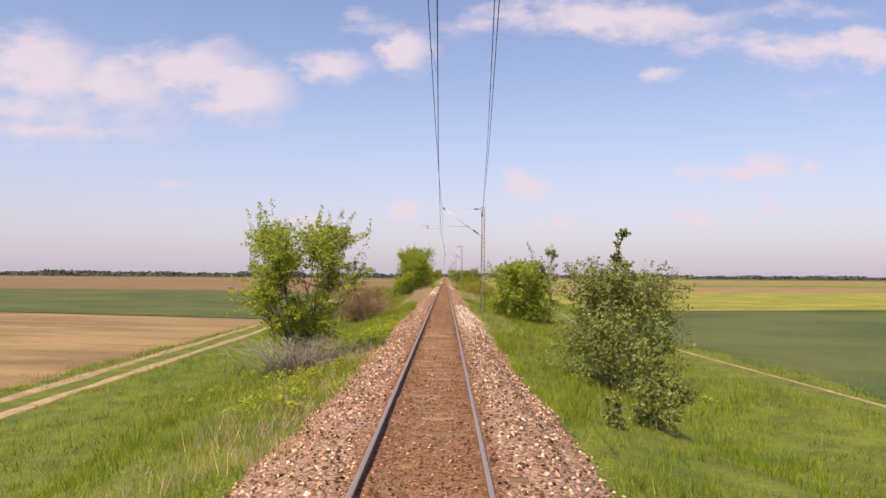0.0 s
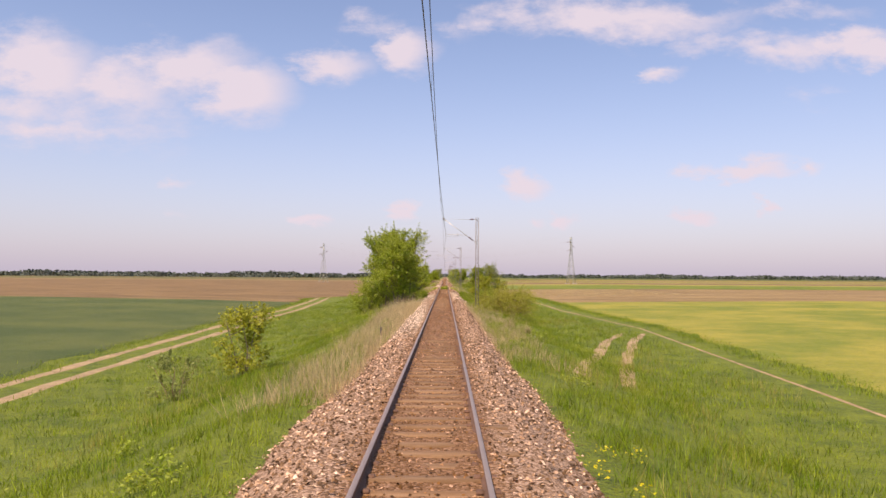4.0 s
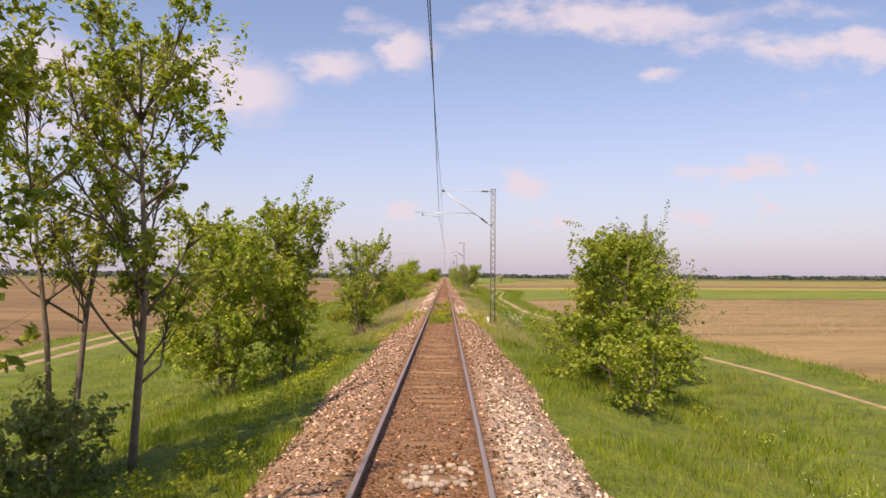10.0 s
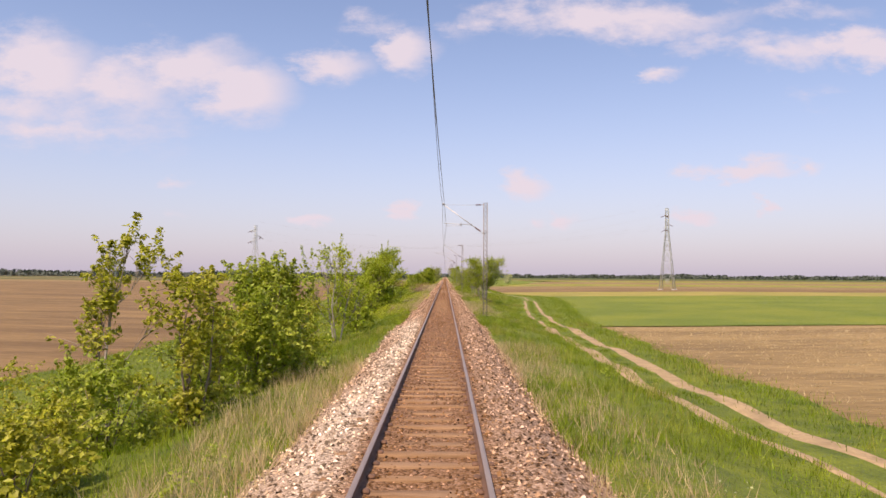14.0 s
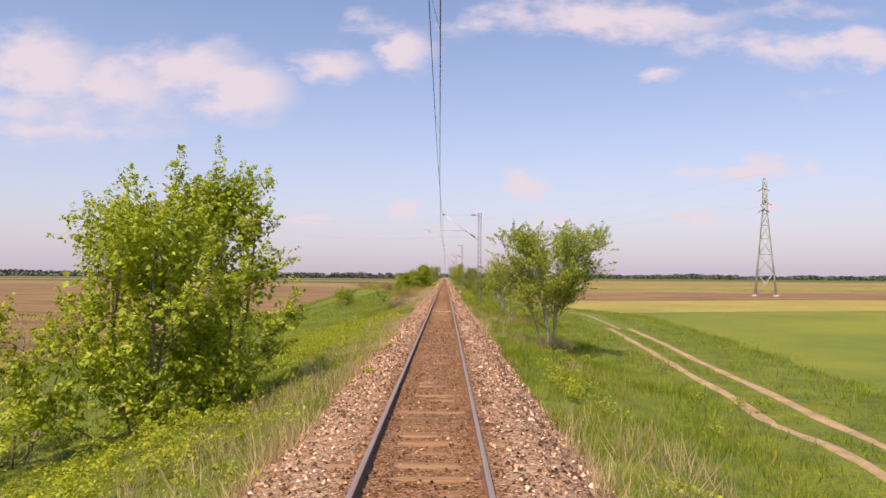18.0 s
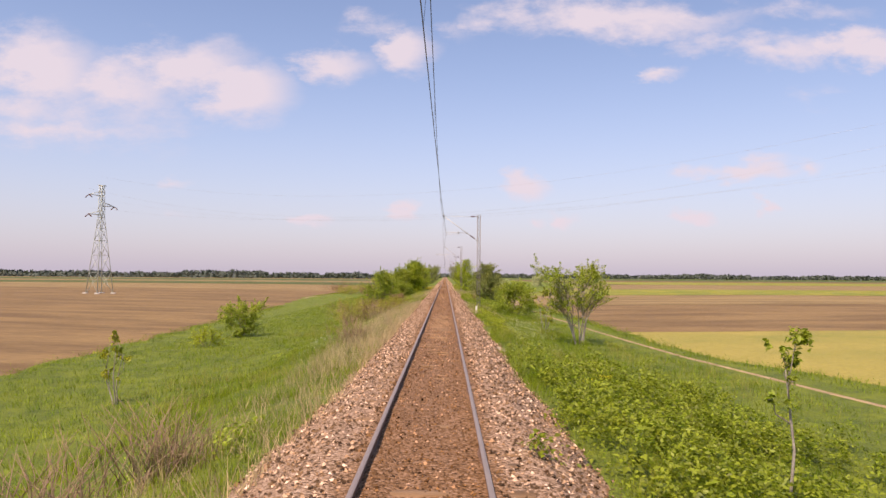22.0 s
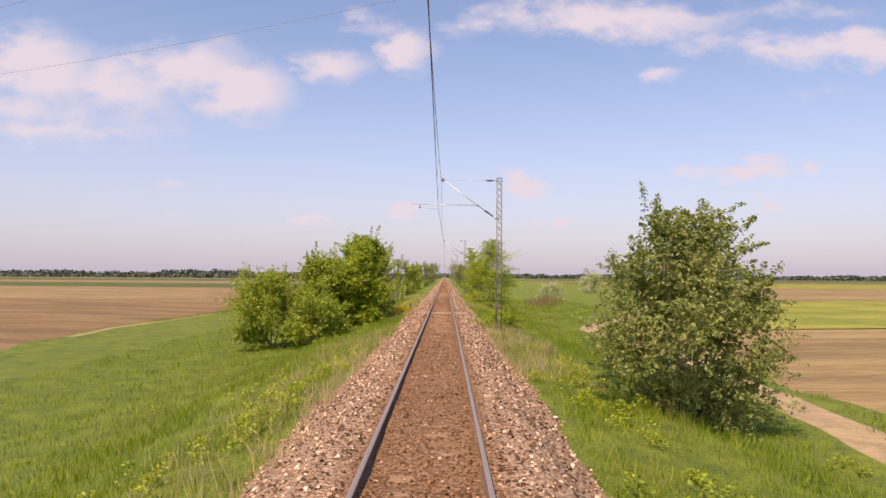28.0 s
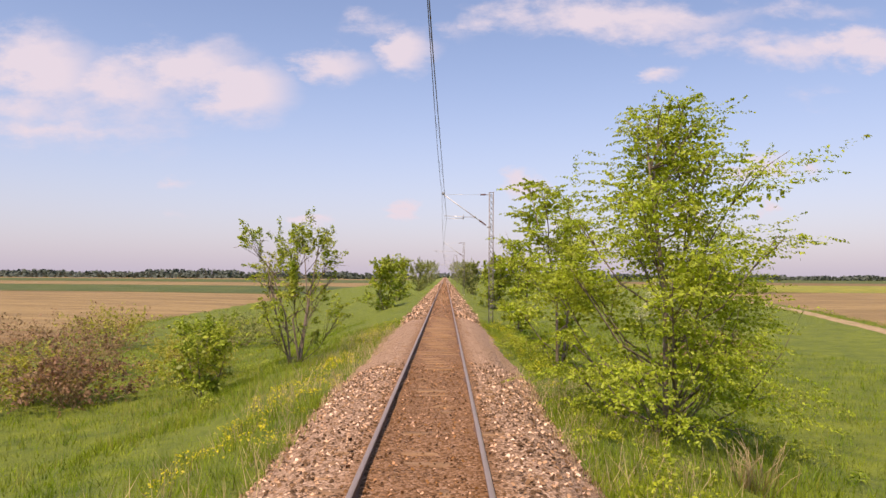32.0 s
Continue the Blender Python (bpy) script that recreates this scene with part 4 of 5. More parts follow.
        for _ in range(sprigs):
            # shoots that curve outwards and up beyond the crown
            k = r.integers(len(pts) // 3, len(pts))
            ln1 = r.uniform(0.16, 0.34) * h * long
            t = r.uniform(0, 1, 120)[:, None] ** 0.85
            out = np.array([pts[k][0], pts[k][1], 0.0]) / max(w / 2, 0.1)
            tip = (out * r.uniform(0.1, 0.6 + 0.5 * (long - 1)) + np.array([r.normal(0, 0.15), r.normal(0, 0.15), 1.0])) * ln1
            st = pts[k] + out * rad[k] * 0.3
            tip[2] = min(tip[2], h * r.uniform(0.86, 1.06) - st[2])
            extra.append(st + t * tip + np.array([0, 0, 0.1 * ln1]) * t * t + r.normal(0, 1, (120, 3)) * (0.035 + 0.013 * h) * (1.3 - t))
        if extra:
            c = np.concatenate([c, *extra])
        c[:, 2] = np.maximum(c[:, 2], 0.03)
        cv, cf = leaves(c, leaf * 0.98, r, 0.35, 0.52, face)
        if (bare < 0.2 or heart > 1) and n_leaves * heart > 2500:
            # large shaded leaves in the heart of the crown
            pick = r.choice(len(pts), int(n_leaves * heart) // 9, p=rad ** 2 / np.sum(rad ** 2))
            d = r.normal(size=(len(pick), 3)) * (rad[pick] * 0.34)[:, None] * np.array([1, 1, flat])
            core = pts[pick] * np.array([0.84, 0.84, 0.95]) + fan(d, pick)
            core[:, 2] = np.maximum(core[:, 2], 0.05)
            hv, hf = leaves(core, leaf * 1.5, r, 0.3, 0.75)
            cv, cf = np.concatenate([cv, hv]), np.concatenate([cf, hf + len(cv)])
        part("crown", (cv, cf), M[leaf_mat], m)
    return m


def bramble(name, label, x, y, w, h, n, mat="twig", seed=0, thick=0.014):
    """A leafless heap of thin arching twigs."""
    r = np.random.default_rng(seed + 400)
    m = thing(name, x, y, drop(x, y), label, "shrub")
    tw = []
    for _ in range(n):
        a, q = r.uniform(0, 6.3), r.uniform(0.2, 1)
        b = np.array([r.normal(0, 0.16 * w), r.normal(0, 0.16 * w), -0.05])
        e = b + np.array([math.cos(a) * w * 0.4 * q, math.sin(a) * w * 0.4 * q, h * r.uniform(0.4, 1.0)])
        k = (b + e) / 2 + np.array([0, 0, h * 0.15]) + r.normal(0, 0.06, 3)
        tw.append(tube([b, k, e], [thick, thick * 0.65, thick * 0.3], 3))
    lead = 24 if n > 200 else 8
    for t in tw[:lead]:
        part("branch", t, M[mat], m)
    tagged(part("brushwood", merge(tw[lead:]), M[mat], m), kind="stuff")
    return m


plant("tree", "green wild fruit tree with spiky upright shoots", -5.35, 27.5, 5.9, 5.4, "leaf_mid", 38000, 0.10, 0.18, 5, 40, sprigs=30, shape=0.75, seed=1, tight=0.15, long=1.4, heart=0.5)
bramble("dead_brush", "heap of bare grey twigs under a tree", -4.9, 25.6, 4.6, 1.5, 280, "bark_pale", seed=1, thick=0.015)
plant("shrub", "leafy grey-green shrub in the grass", 6.1, 23.8, 4.5, 4.7, "leaf_dark", 26000, 0.10, 0.02, 5, 38, sprigs=5, shape=0.95, seed=2, heart=1.4)
plant("tree", "slender leafy shoot rising out of a shrub", 6.1, 24.2, 5.9, 1.0, "leaf_dark", 1800, 0.11, 0.3, 1, 9, sprigs=1, seed=102)
plant("shrub", "low leafy green shrub in the grass", 4.9, 15.8, 1.1, 1.35, "leaf_dark", 4200, 0.08, 0.02, 4, 9, sprigs=0, seed=3)
plant("shrub", "small leafy green shrub in the grass", 3.7, 14.7, 0.7, 0.8, "leaf_dark", 1800, 0.07, 0.02, 3, 6, sprigs=0, seed=4)
plant("shrub", "broad dense elder shrub with pale flower heads", 6.6, 59.8, 5.5, 6.6, "leaf_mid", 34000, 0.14, 0.02, 5, 40, sprigs=2, shape=0.95, seed=5, tight=0.16, heart=1.3)
plant("tree", "thin pale-leaved tree shoot behind a shrub", 8.9, 60.0, 6.9, 2.2, "leaf_dark", 4500, 0.13, 0.2, 1, 12, sprigs=3, seed=6)
plant("shrub", "reddish-brown withered thorn shrub", -6.9, 59.2, 3.5, 5.6, "leaf_dry", 24000, 0.085, 0.02, 12, 50, "twig", sprigs=10, seed=7, heart=0)
bramble("thorn_brush", "tangle of arching brown thorn branches", -6.7, 58.8, 5.0, 2.7, 260, seed=7, thick=0.010)
plant("shrub", "low reddish-brown withered shrub", -5.6, 62.5, 2.6, 4.0, "leaf_dry", 6000, 0.06, 0.02, 10, 30, "twig", sprigs=3, seed=8, heart=0)
plant("shrub", "low green shrub on the bank", -8.6, 91.5, 3.3, 3.0, "leaf_olive", 6000, 0.11, 0.03, 4, 14, sprigs=2, seed=9)
plant("shrub", "dark twiggy shrub on the bank", -9.6, 86.0, 1.8, 2.4, "leaf_dark", 3000, 0.09, 0.03, 4, 10, "twig", sprigs=2, seed=10)
plant("tree", "big dense green tree with crown down to the ground", -5.0, 138.5, 8.0, 5.7, "leaf_mid", 40000, 0.14, 0.19, 3, 44, sprigs=12, shape=0.85, seed=11, tight=0.17)
plant("tree", "tall green tree in a thicket by the bank", -5.5, 151.0, 10.4, 7.4, "leaf_mid", 38000, 0.15, 0.14, 2, 36, sprigs=10, seed=12, tight=0.17)
plant("tree", "tall slender tree with a bare lower trunk", -5.0, 162.0, 9.0, 3.0, "leaf_mid", 10500, 0.125, 0.27, 1, 28, "bark", sprigs=5, seed=13, tight=0.2, heart=0)
plant("tree", "leafy green tree at the end of a thicket", -7.3, 157.5, 9.4, 5.4, "leaf_mid", 20000, 0.13, 0.22, 3, 32, sprigs=6, seed=113)
plant("tree", "leafy green tree behind a slender neighbour", -7.2, 163.8, 9.2, 4.4, "leaf_olive", 9000, 0.12, 0.42, 2, 22, sprigs=5, seed=214)
plant("shrub", "dark shaded shrub under tall trees", -6.9, 162.5, 1.7, 3.4, "leaf_dark", 6000, 0.12, 0.02, 5, 16, sprigs=0, shape=0.95, seed=213)
plant("shrub", "dark thicket shrub under tall trees", -6.8, 157.5, 3.6, 4.5, "leaf_dark", 9000, 0.16, 0.04, 4, 20, sprigs=2, seed=14)
plant("tree", "tall leafy green tree among a thicket", -6.9, 146.5, 9.8, 5.4, "leaf_mid", 24000, 0.15, 0.12, 2, 28, sprigs=8, seed=115)
plant("tree", "tall green tree at the back of a thicket", -7.6, 158.5, 10.2, 5.4, "leaf_mid", 20000, 0.17, 0.15, 2, 26, sprigs=8, seed=15)
for k, (x, y, h, w) in enumerate(((-9.4, 147.5, 3.2, 4.5), (-7.6, 149.0, 2.6, 4.0), (-8.8, 150.5, 4.4, 5.4), (-6.0, 154.5, 3.2, 4.0))):
    plant("shrub", "dark shaded undergrowth shrub in a thicket", x, y, h, w, "leaf_mid", 9000, 0.12, 0.01, 5, 20, sprigs=0, shape=0.95, seed=180 + k)
bramble("dead_brush", "heap of broken grey branches at the foot of a tree", -4.5, 190.9, 1.7, 0.9, 60, seed=4)
bramble("dead_brush", "upright bare brown stalks beside a shrub", 4.9, 179.2, 1.9, 2.1, 34, seed=3, thick=0.009)
bramble("dead_brush", "heap of bare grey twigs under tall trees", -4.4, 139.5, 2.6, 1.1, 150, seed=2)
plant("tree", "bushy green tree leafy to the base", -7.0, 173.6, 6.3, 5.2, "leaf_mid", 27000, 0.12, 0.10, 4, 42, sprigs=8, shape=0.9, seed=16, tight=0.17, heart=1.5)
plant("tree", "upright green tree beside a bushy neighbour", -5.4, 175.4, 6.9, 3.4, "leaf_mid", 17000, 0.125, 0.16, 3, 30, sprigs=6, seed=116)
plant("tree", "young broad tree with upright leafy tops", -4.7, 191.7, 6.0, 4.0, "leaf_mid", 12500, 0.125, 0.13, 5, 22, sprigs=10, seed=17)
plant("tree", "slender young tree with a pale trunk", -8.2, 228.0, 5.8, 2.4, "leaf_olive", 3200, 0.14, 0.3, 1, 11, "bark_pale", sprigs=3, seed=18)
plant("shrub", "dense dark green shrub on the bank", -5.6, 233.0, 4.4, 4.4, "leaf_mid", 17000, 0.14, 0.02, 4, 24, sprigs=3, shape=0.9, seed=19)
plant("shrub", "tall yellow-green shrub on the bank", -5.9, 227.5, 4.3, 2.4, "leaf_olive", 6500, 0.12, 0.03, 4, 18, sprigs=3, seed=20)
plant("shrub", "low yellow-green shrub on the bank", -6.6, 221.5, 1.7, 2.4, "leaf_olive", 4000, 0.11, 0.02, 5, 12, sprigs=2, seed=120)
plant("shrub", "low olive shrub at the field's edge", -15.0, 232.0, 2.6, 3.6, "leaf_olive", 6500, 0.12, 0.02, 4, 14, sprigs=2, seed=21)
for k, (x, y, h, w) in enumerate(((-7.2, 225.5, 2.2, 3.0), (-9.6, 228.0, 2.0, 3.2), (-6.6, 230.5, 2.8, 2.8), (-10.5, 222.0, 1.4, 2.6), (-7.4, 236.5, 3.2, 3.0), (-6.3, 240.5, 3.0, 3.0))):
    plant("shrub", "bushy olive-green shrub in rough grass", x, y, h, w, "leaf_olive" if k % 2 else "leaf_mid", 5000, 0.11, 0.02, 5, 16, sprigs=3, shape=0.9, seed=230 + k)
plant("shrub", "sparse yellowish shrub on the bank", -8.6, 222.0, 2.0, 2.4, "leaf_olive", 3200, 0.11, 0.03, 4, 10, sprigs=3, seed=22)
plant("tree", "half-bare tree with pale limbs above shrubs", -5.4, 247.0, 5.4, 3.6, "leaf_fresh", 4200, 0.12, 0.2, 3, 14, "bark_pale", sprigs=8, seed=23)
plant("shrub", "fresh green shrub on the bank", -5.4, 254.0, 4.2, 3.4, "leaf_fresh", 9000, 0.13, 0.03, 4, 16, sprigs=3, seed=24)
plant("tree", "bushy fresh green tree with feathery tops", -7.6, 288.4, 6.8, 5.6, "leaf_fresh", 24000, 0.13, 0.04, 5, 36, sprigs=8, shape=0.85, seed=26, heart=1.7)
plant("tree", "fresh green tree top joined with a bushy neighbour", -6.2, 290.6, 7.4, 4.6, "leaf_fresh", 19000, 0.12, 0.04, 3, 24, sprigs=6, shape=0.85, seed=126, tight=0.18, heart=1.7)
plant("shrub", "broad olive shrub beside a tree", -10.4, 287.5, 4.4, 4.8, "leaf_weed", 9500, 0.12, 0.03, 5, 18, sprigs=3, seed=27, heart=0.3)
plant("shrub", "young upright shrub in rough grass", -10.0, 277.5, 4.0, 3.8, "leaf_olive", 8000, 0.12, 0.05, 4, 12, sprigs=5, seed=28)
plant("shrub", "young upright shrub in rough grass", -13.0, 276.0, 3.6, 3.4, "leaf_olive", 6500, 0.12, 0.05, 4, 14, sprigs=6, seed=128)
plant("shrub", "small upright shrub in rough grass", -17.5, 288.0, 3.6, 2.8, "leaf_olive", 4200, 0.12, 0.05, 3, 12, sprigs=4, seed=29)
plant("shrub", "small leafy shrub in rough grass", -17.0, 280.0, 2.6, 2.4, "leaf_olive", 3200, 0.12, 0.05, 3, 10, sprigs=3, seed=30)
plant("shrub", "olive-yellow feathery shrub beside a mast", 5.5, 120.5, 3.0, 6.0, "leaf_feather", 34000, 0.06, 0.01, 9, 46, "twig", sprigs=14, shape=0.95, seed=31)
plant("shrub", "slender young shrub with upright leafy shoots", 6.3, 136.0, 3.8, 1.9, "leaf_olive", 3000, 0.12, 0.08, 3, 10, sprigs=4, seed=32)
plant("shrub", "spreading low olive shrub in the grass", 8.2, 135.0, 2.3, 3.2, "leaf_olive", 4500, 0.11, 0.03, 5, 14, sprigs=3, seed=132)
plant("shrub", "low round yellow-green shrub", 3.95, 132.0, 1.5, 2.0, "leaf_olive", 3200, 0.10, 0.02, 4, 10, sprigs=1, seed=33)
plant("shrub", "low round green shrub", 5.2, 142.1, 2.1, 1.9, "leaf_mid", 3600, 0.12, 0.02, 3, 10, sprigs=1, seed=34)
plant("shrub", "young open shrub with upright leafy shoots", 5.0, 148.9, 3.7, 2.7, "leaf_olive", 4600, 0.13, 0.06, 3, 13, sprigs=5, seed=35)
plant("tree", "compact dark green tree leafy to the ground", 5.3, 171.0, 5.1, 4.0, "leaf_mid", 24000, 0.11, 0.03, 3, 24, sprigs=3, shape=0.85, seed=36)
plant("shrub", "tall shrub overgrown with dark leaves and bare shoots", 7.6, 177.0, 6.3, 4.8, "leaf_dark", 24000, 0.10, 0.02, 5, 32, sprigs=10, shape=0.9, seed=37, heart=1.5)
plant("shrub", "olive leafy shrub on the bank", 5.5, 174.6, 2.6, 4.2, "leaf_mid", 16000, 0.085, 0.02, 5, 28, sprigs=2, seed=38, heart=1.6)
plant("shrub", "low green shrub before a darker tree", 5.2, 168.2, 2.3, 2.6, "leaf_mid", 4500, 0.10, 0.02, 4, 12, sprigs=1, seed=138)
plant("tree", "open multi-stemmed tree with pale trunks", 5.4, 305.0, 6.5, 5.9, "leaf_mid", 36000, 0.10, 0.34, 6, 42, "bark_pale", sprigs=9, shape=0.5, seed=39, tight=0.14, heart=1.01)
plant("tree", "sparse tree with pale crooked stems", 5.0, 325.3, 5.0, 3.6, "leaf_mid", 6500, 0.12, 0.38, 6, 20, "bark_pale", sprigs=6, shape=0.5, seed=41, tight=0.15, heart=0)
bramble("dead_brush", "tangle of bare grey branches under a sparse tree", 5.1, 324.6, 2.2, 1.0, 70, "bark_pale", seed=6, thick=0.011)
plant("shrub", "thin sapling among nettles", 5.0, 340.0, 2.9, 0.8, "leaf_mid", 420, 0.10, 0.5, 1, 6, "bark_pale", sprigs=1, seed=42)
plant("tree", "open multi-stemmed young tree on the grass", 7.9, 370.9, 4.9, 5.2, "leaf_mid", 17000, 0.105, 0.38, 7, 26, "bark_pale", sprigs=8, shape=0.5, seed=43, tight=0.14, heart=0)
plant("tree", "small sparse tree with pale trunk", 7.5, 381.8, 3.4, 1.9, "leaf_olive", 1800, 0.12, 0.2, 3, 9, "bark_pale", sprigs=2, seed=44)
plant("shrub", "broad round green shrub beside a mast", 6.9, 398.0, 3.4, 4.6, "leaf_mid", 16000, 0.12, 0.02, 5, 24, sprigs=5, shape=0.9, seed=45)
plant("tree", "dense rounded grey-green tree leafy to the ground", 6.7, 438.7, 6.2, 4.7, "leaf_dark", 46000, 0.11, 0.05, 4, 44, sprigs=8, shape=0.85, seed=46)
plant("shrub", "round green shrub in a meadow", -16.2, 388.0, 3.2, 3.6, "leaf_mid", 7000, 0.14, 0.03, 4, 16, sprigs=3, seed=47)
plant("shrub", "low yellow-green shrub in a meadow", -16.5, 380.0, 1.3, 2.6, "leaf_weed", 3000, 0.11, 0.02, 4, 10, sprigs=0, seed=48)
plant("shrub", "thin sapling in the meadow", -12.2, 357.1, 2.9, 1.4, "leaf_olive", 800, 0.12, 0.25, 3, 8, "bark_pale", sprigs=1, seed=49)
plant("shrub", "thin leaning sapling on the bank", -5.4, 334.5, 2.6, 0.9, "leaf_mid", 700, 0.13, 0.3, 1, 7, "bark_pale", sprigs=1, seed=50)
plant("shrub", "bushy green tree-like shrub leafy to the ground", -8.4, 426.9, 5.4, 4.2, "leaf_mid", 16000, 0.14, 0.03, 3, 24, sprigs=5, shape=0.9, seed=51)
plant("tree", "dense fresh green tree reaching out over the bank", -5.9, 474.3, 7.2, 5.3, "leaf_mid", 30000, 0.14, 0.05, 3, 32, sprigs=8, shape=0.85, seed=152, tight=0.18, heart=3.0)
plant("shrub", "low dark green shrub at the foot of a tree", -4.8, 473.6, 1.8, 2.4, "leaf_dark", 5000, 0.10, 0.01, 5, 14, sprigs=0, shape=0.95, seed=156)
plant("shrub", "round leafy green shrub in rough grass", -12.3, 311.0, 3.7, 4.2, "leaf_mid", 9000, 0.14, 0.02, 4, 18, sprigs=4, shape=0.9, seed=153)
plant("tree", "dense fresh green tree beside the line", -5.7, 470.5, 6.4, 4.4, "leaf_fresh", 24000, 0.14, 0.05, 3, 30, sprigs=8, shape=0.85, seed=52, tight=0.18, heart=3.0)
plant("tree", "dense fresh green tree on the bank", -8.4, 470.0, 6.3, 5.6, "leaf_mid", 22000, 0.14, 0.03, 3, 26, sprigs=6, shape=0.9, seed=53, tight=0.18, heart=3.0)
plant("shrub", "dense fresh green shrub at the foot of the bank", -11.3, 467.0, 5.6, 6.0, "leaf_mid", 24000, 0.13, 0.02, 4, 30, sprigs=4, shape=0.9, seed=54, heart=3.0)
plant("shrub", "low fresh green shrub at the foot of a thicket", -8.0, 465.0, 3.4, 4.6, "leaf_mid", 11000, 0.13, 0.01, 5, 22, sprigs=2, shape=0.95, seed=155, heart=1.6)
plant("tree", "upright young tree with sparse leaves", -5.9, 509.5, 6.2, 5.4, "leaf_mid", 9000, 0.13, 0.14, 5, 24, sprigs=12, shape=0.75, seed=55, tight=0.13, heart=0)
plant("shrub", "small green shrub on the grass bank", -8.4, 505.7, 3.2, 2.9, "leaf_mid", 5500, 0.13, 0.03, 3, 13, sprigs=2, seed=56)
plant("tree", "acacia tree with layered feathery foliage", 5.1, 495.5, 8.0, 5.0, "leaf_fresh", 62000, 0.075, 0.04, 2, 72, sprigs=2, shape=1.0, seed=57, flat=0.34, tight=0.20, heart=1.3)
plant("tree", "light green feathery acacia tree", 4.1, 504.0, 7.2, 4.2, "leaf_fresh", 22000, 0.10, 0.06, 2, 18, sprigs=4, seed=58, flat=0.45)
plant("tree", "light green feathery acacia tree", 4.4, 520.0, 6.0, 3.6, "leaf_fresh", 8000, 0.15, 0.06, 2, 18, sprigs=4, seed=59, flat=0.5)
plant("shrub", "bright green low shrub at the foot of a mast", 3.3, 460.2, 0.95, 2.4, "leaf_fresh", 6000, 0.10, 0.01, 6, 16, sprigs=0, shape=0.95, seed=60)
plant("shrub", "bright yellow flowering plant beside the ballast", -3.05, 474.4, 0.6, 1.5, "flower_yellow", 5200, 0.055, 0.02, 6, 14, sprigs=0, shape=0.95, seed=160)
plant("shrub", "white-flowering shrub in the meadow", 17.0, 536.0, 3.0, 4.4, "flower_white", 4000, 0.2, 0.02, 4, 14, sprigs=0, seed=61)
plant("shrub", "white-flowering shrub in the meadow", 33.0, 582.0, 4.4, 6.0, "flower_white", 6000, 0.25, 0.02, 4, 18, sprigs=0, seed=62)
plant("shrub", "low withered shrub beside a dirt track", 13.5, 480.5, 1.7, 2.2, "leaf_dark", 1800, 0.09, 0.05, 5, 12, "twig", sprigs=2, seed=63)
for k, (x, y, w, h) in enumerate(((-19, 516, 8, 3.0), (-24, 512, 7, 2.6), (-14.5, 530, 5, 2.6), (-16, 508, 6, 2.2), (-28, 520, 8, 2.8), (-22, 528, 7, 2.8), (-14, 507, 5, 2.3), (-11.5, 513, 5, 2.2), (-17.5, 500, 6, 2.4))):
    plant("shrub", "broad brownish thicket shrub in the hollow", x, y, h, w, "leaf_dark" if k == 2 else "leaf_feather" if k % 2 else "leaf_dry", 5000, 0.13, 0.01, 8, 24, "twig", sprigs=2, shape=0.95, seed=64 + k)
for k, (x, y) in enumerate(((12.0, 512.0), (14.8, 519.0))):
    plant("shrub", "low withered brown shrub in a meadow", x, y, 1.4, 4.2, "leaf_dry", 3000, 0.10, 0.01, 8, 16, "twig", sprigs=1, shape=0.95, seed=205 + k, heart=0)
for k, (x, y, w, h) in enumerate(((-4.6, 405, 2.2, 1.5), (-5.0, 411, 2.6, 1.7), (-6.2, 398, 3.2, 1.7), (-7.8, 391, 4.6, 2.2), (-5.9, 388.5, 3.4, 1.8), (-5.2, 393.5, 2.6, 1.5))):
    plant("shrub", "low brownish twiggy shrub on the bank", x, y, h, w, "leaf_dry", 4200, 0.06, 0.01, 8, 18, "twig", sprigs=2, shape=0.95, seed=70 + k)
for k, (x, y, w, h) in enumerate(((-7.6, 388.0, 4.0, 2.4), (-5.9, 386.6, 3.4, 2.0), (-4.7, 389.5, 2.6, 1.6), (-4.4, 397.0, 2.4, 1.4))):
    plant("shrub", "low olive-brown twiggy shrub on the bank", x, y, h, w, "leaf_feather", 8500, 0.055, 0.01, 12, 26, "twig", sprigs=4, shape=0.95, seed=190 + k, heart=0)
plant("flowering_herb", "white-flowering leafy herb beside a mast", 4.6, 194.4, 0.9, 1.5, "flower_white", 1500, 0.075, 0.02, 5, 12, sprigs=0, shape=0.95, seed=195)
for k, (x, y, w, h) in enumerate(((-6.5, 560, 5, 6.5), (-7, 590, 5.5, 7.5), (-5.6, 640, 5, 7), (5.6, 555, 4.5, 6), (5.2, 610, 4.5, 6.5), (6, 660, 5, 7), (-6.5, 720, 7, 10), (6.8, 740, 7, 10), (-6.5, 820, 8, 12), (7, 850, 8, 12), (-7, 930, 9, 13), (7, 960, 9, 13))):
    plant("tree", "distant green tree beside the line", x, y, h, w, "leaf_dark" if y > 600 else "leaf_mid", 4500, 0.28, 0.05, 3, 20, sprigs=4, seed=80 + k)

# far woods along the horizon, aerial haze painted into their leaf colour
r = np.random.default_rng(77)
wood = []
for x0, x1, yy, hh, n in ((-1500, -60, 1560, 13, 15000), (60, 1500, 1800, 11, 12000), (-60, 60, 1500, 9, 260), (-900, -300, 1450, 9, 700)):
    cx = r.uniform(x0, x1, n)
    top = hh * (0.66 + 0.20 * np.sin(cx * 0.021) * np.sin(cx * 0.0063 + 1) + 0.16 * np.sin(cx * 0.11) * np.sin(cx * 0.037) + 0.12 * np.sin(cx * 0.31 + 2 * np.sin(cx * 0.05)))
    cy = yy + r.uniform(-30, 30, n)
    wood.append(np.stack([cx, cy, ground(cx, cy) + top * r.uniform(0.05, 1, n)], 1))
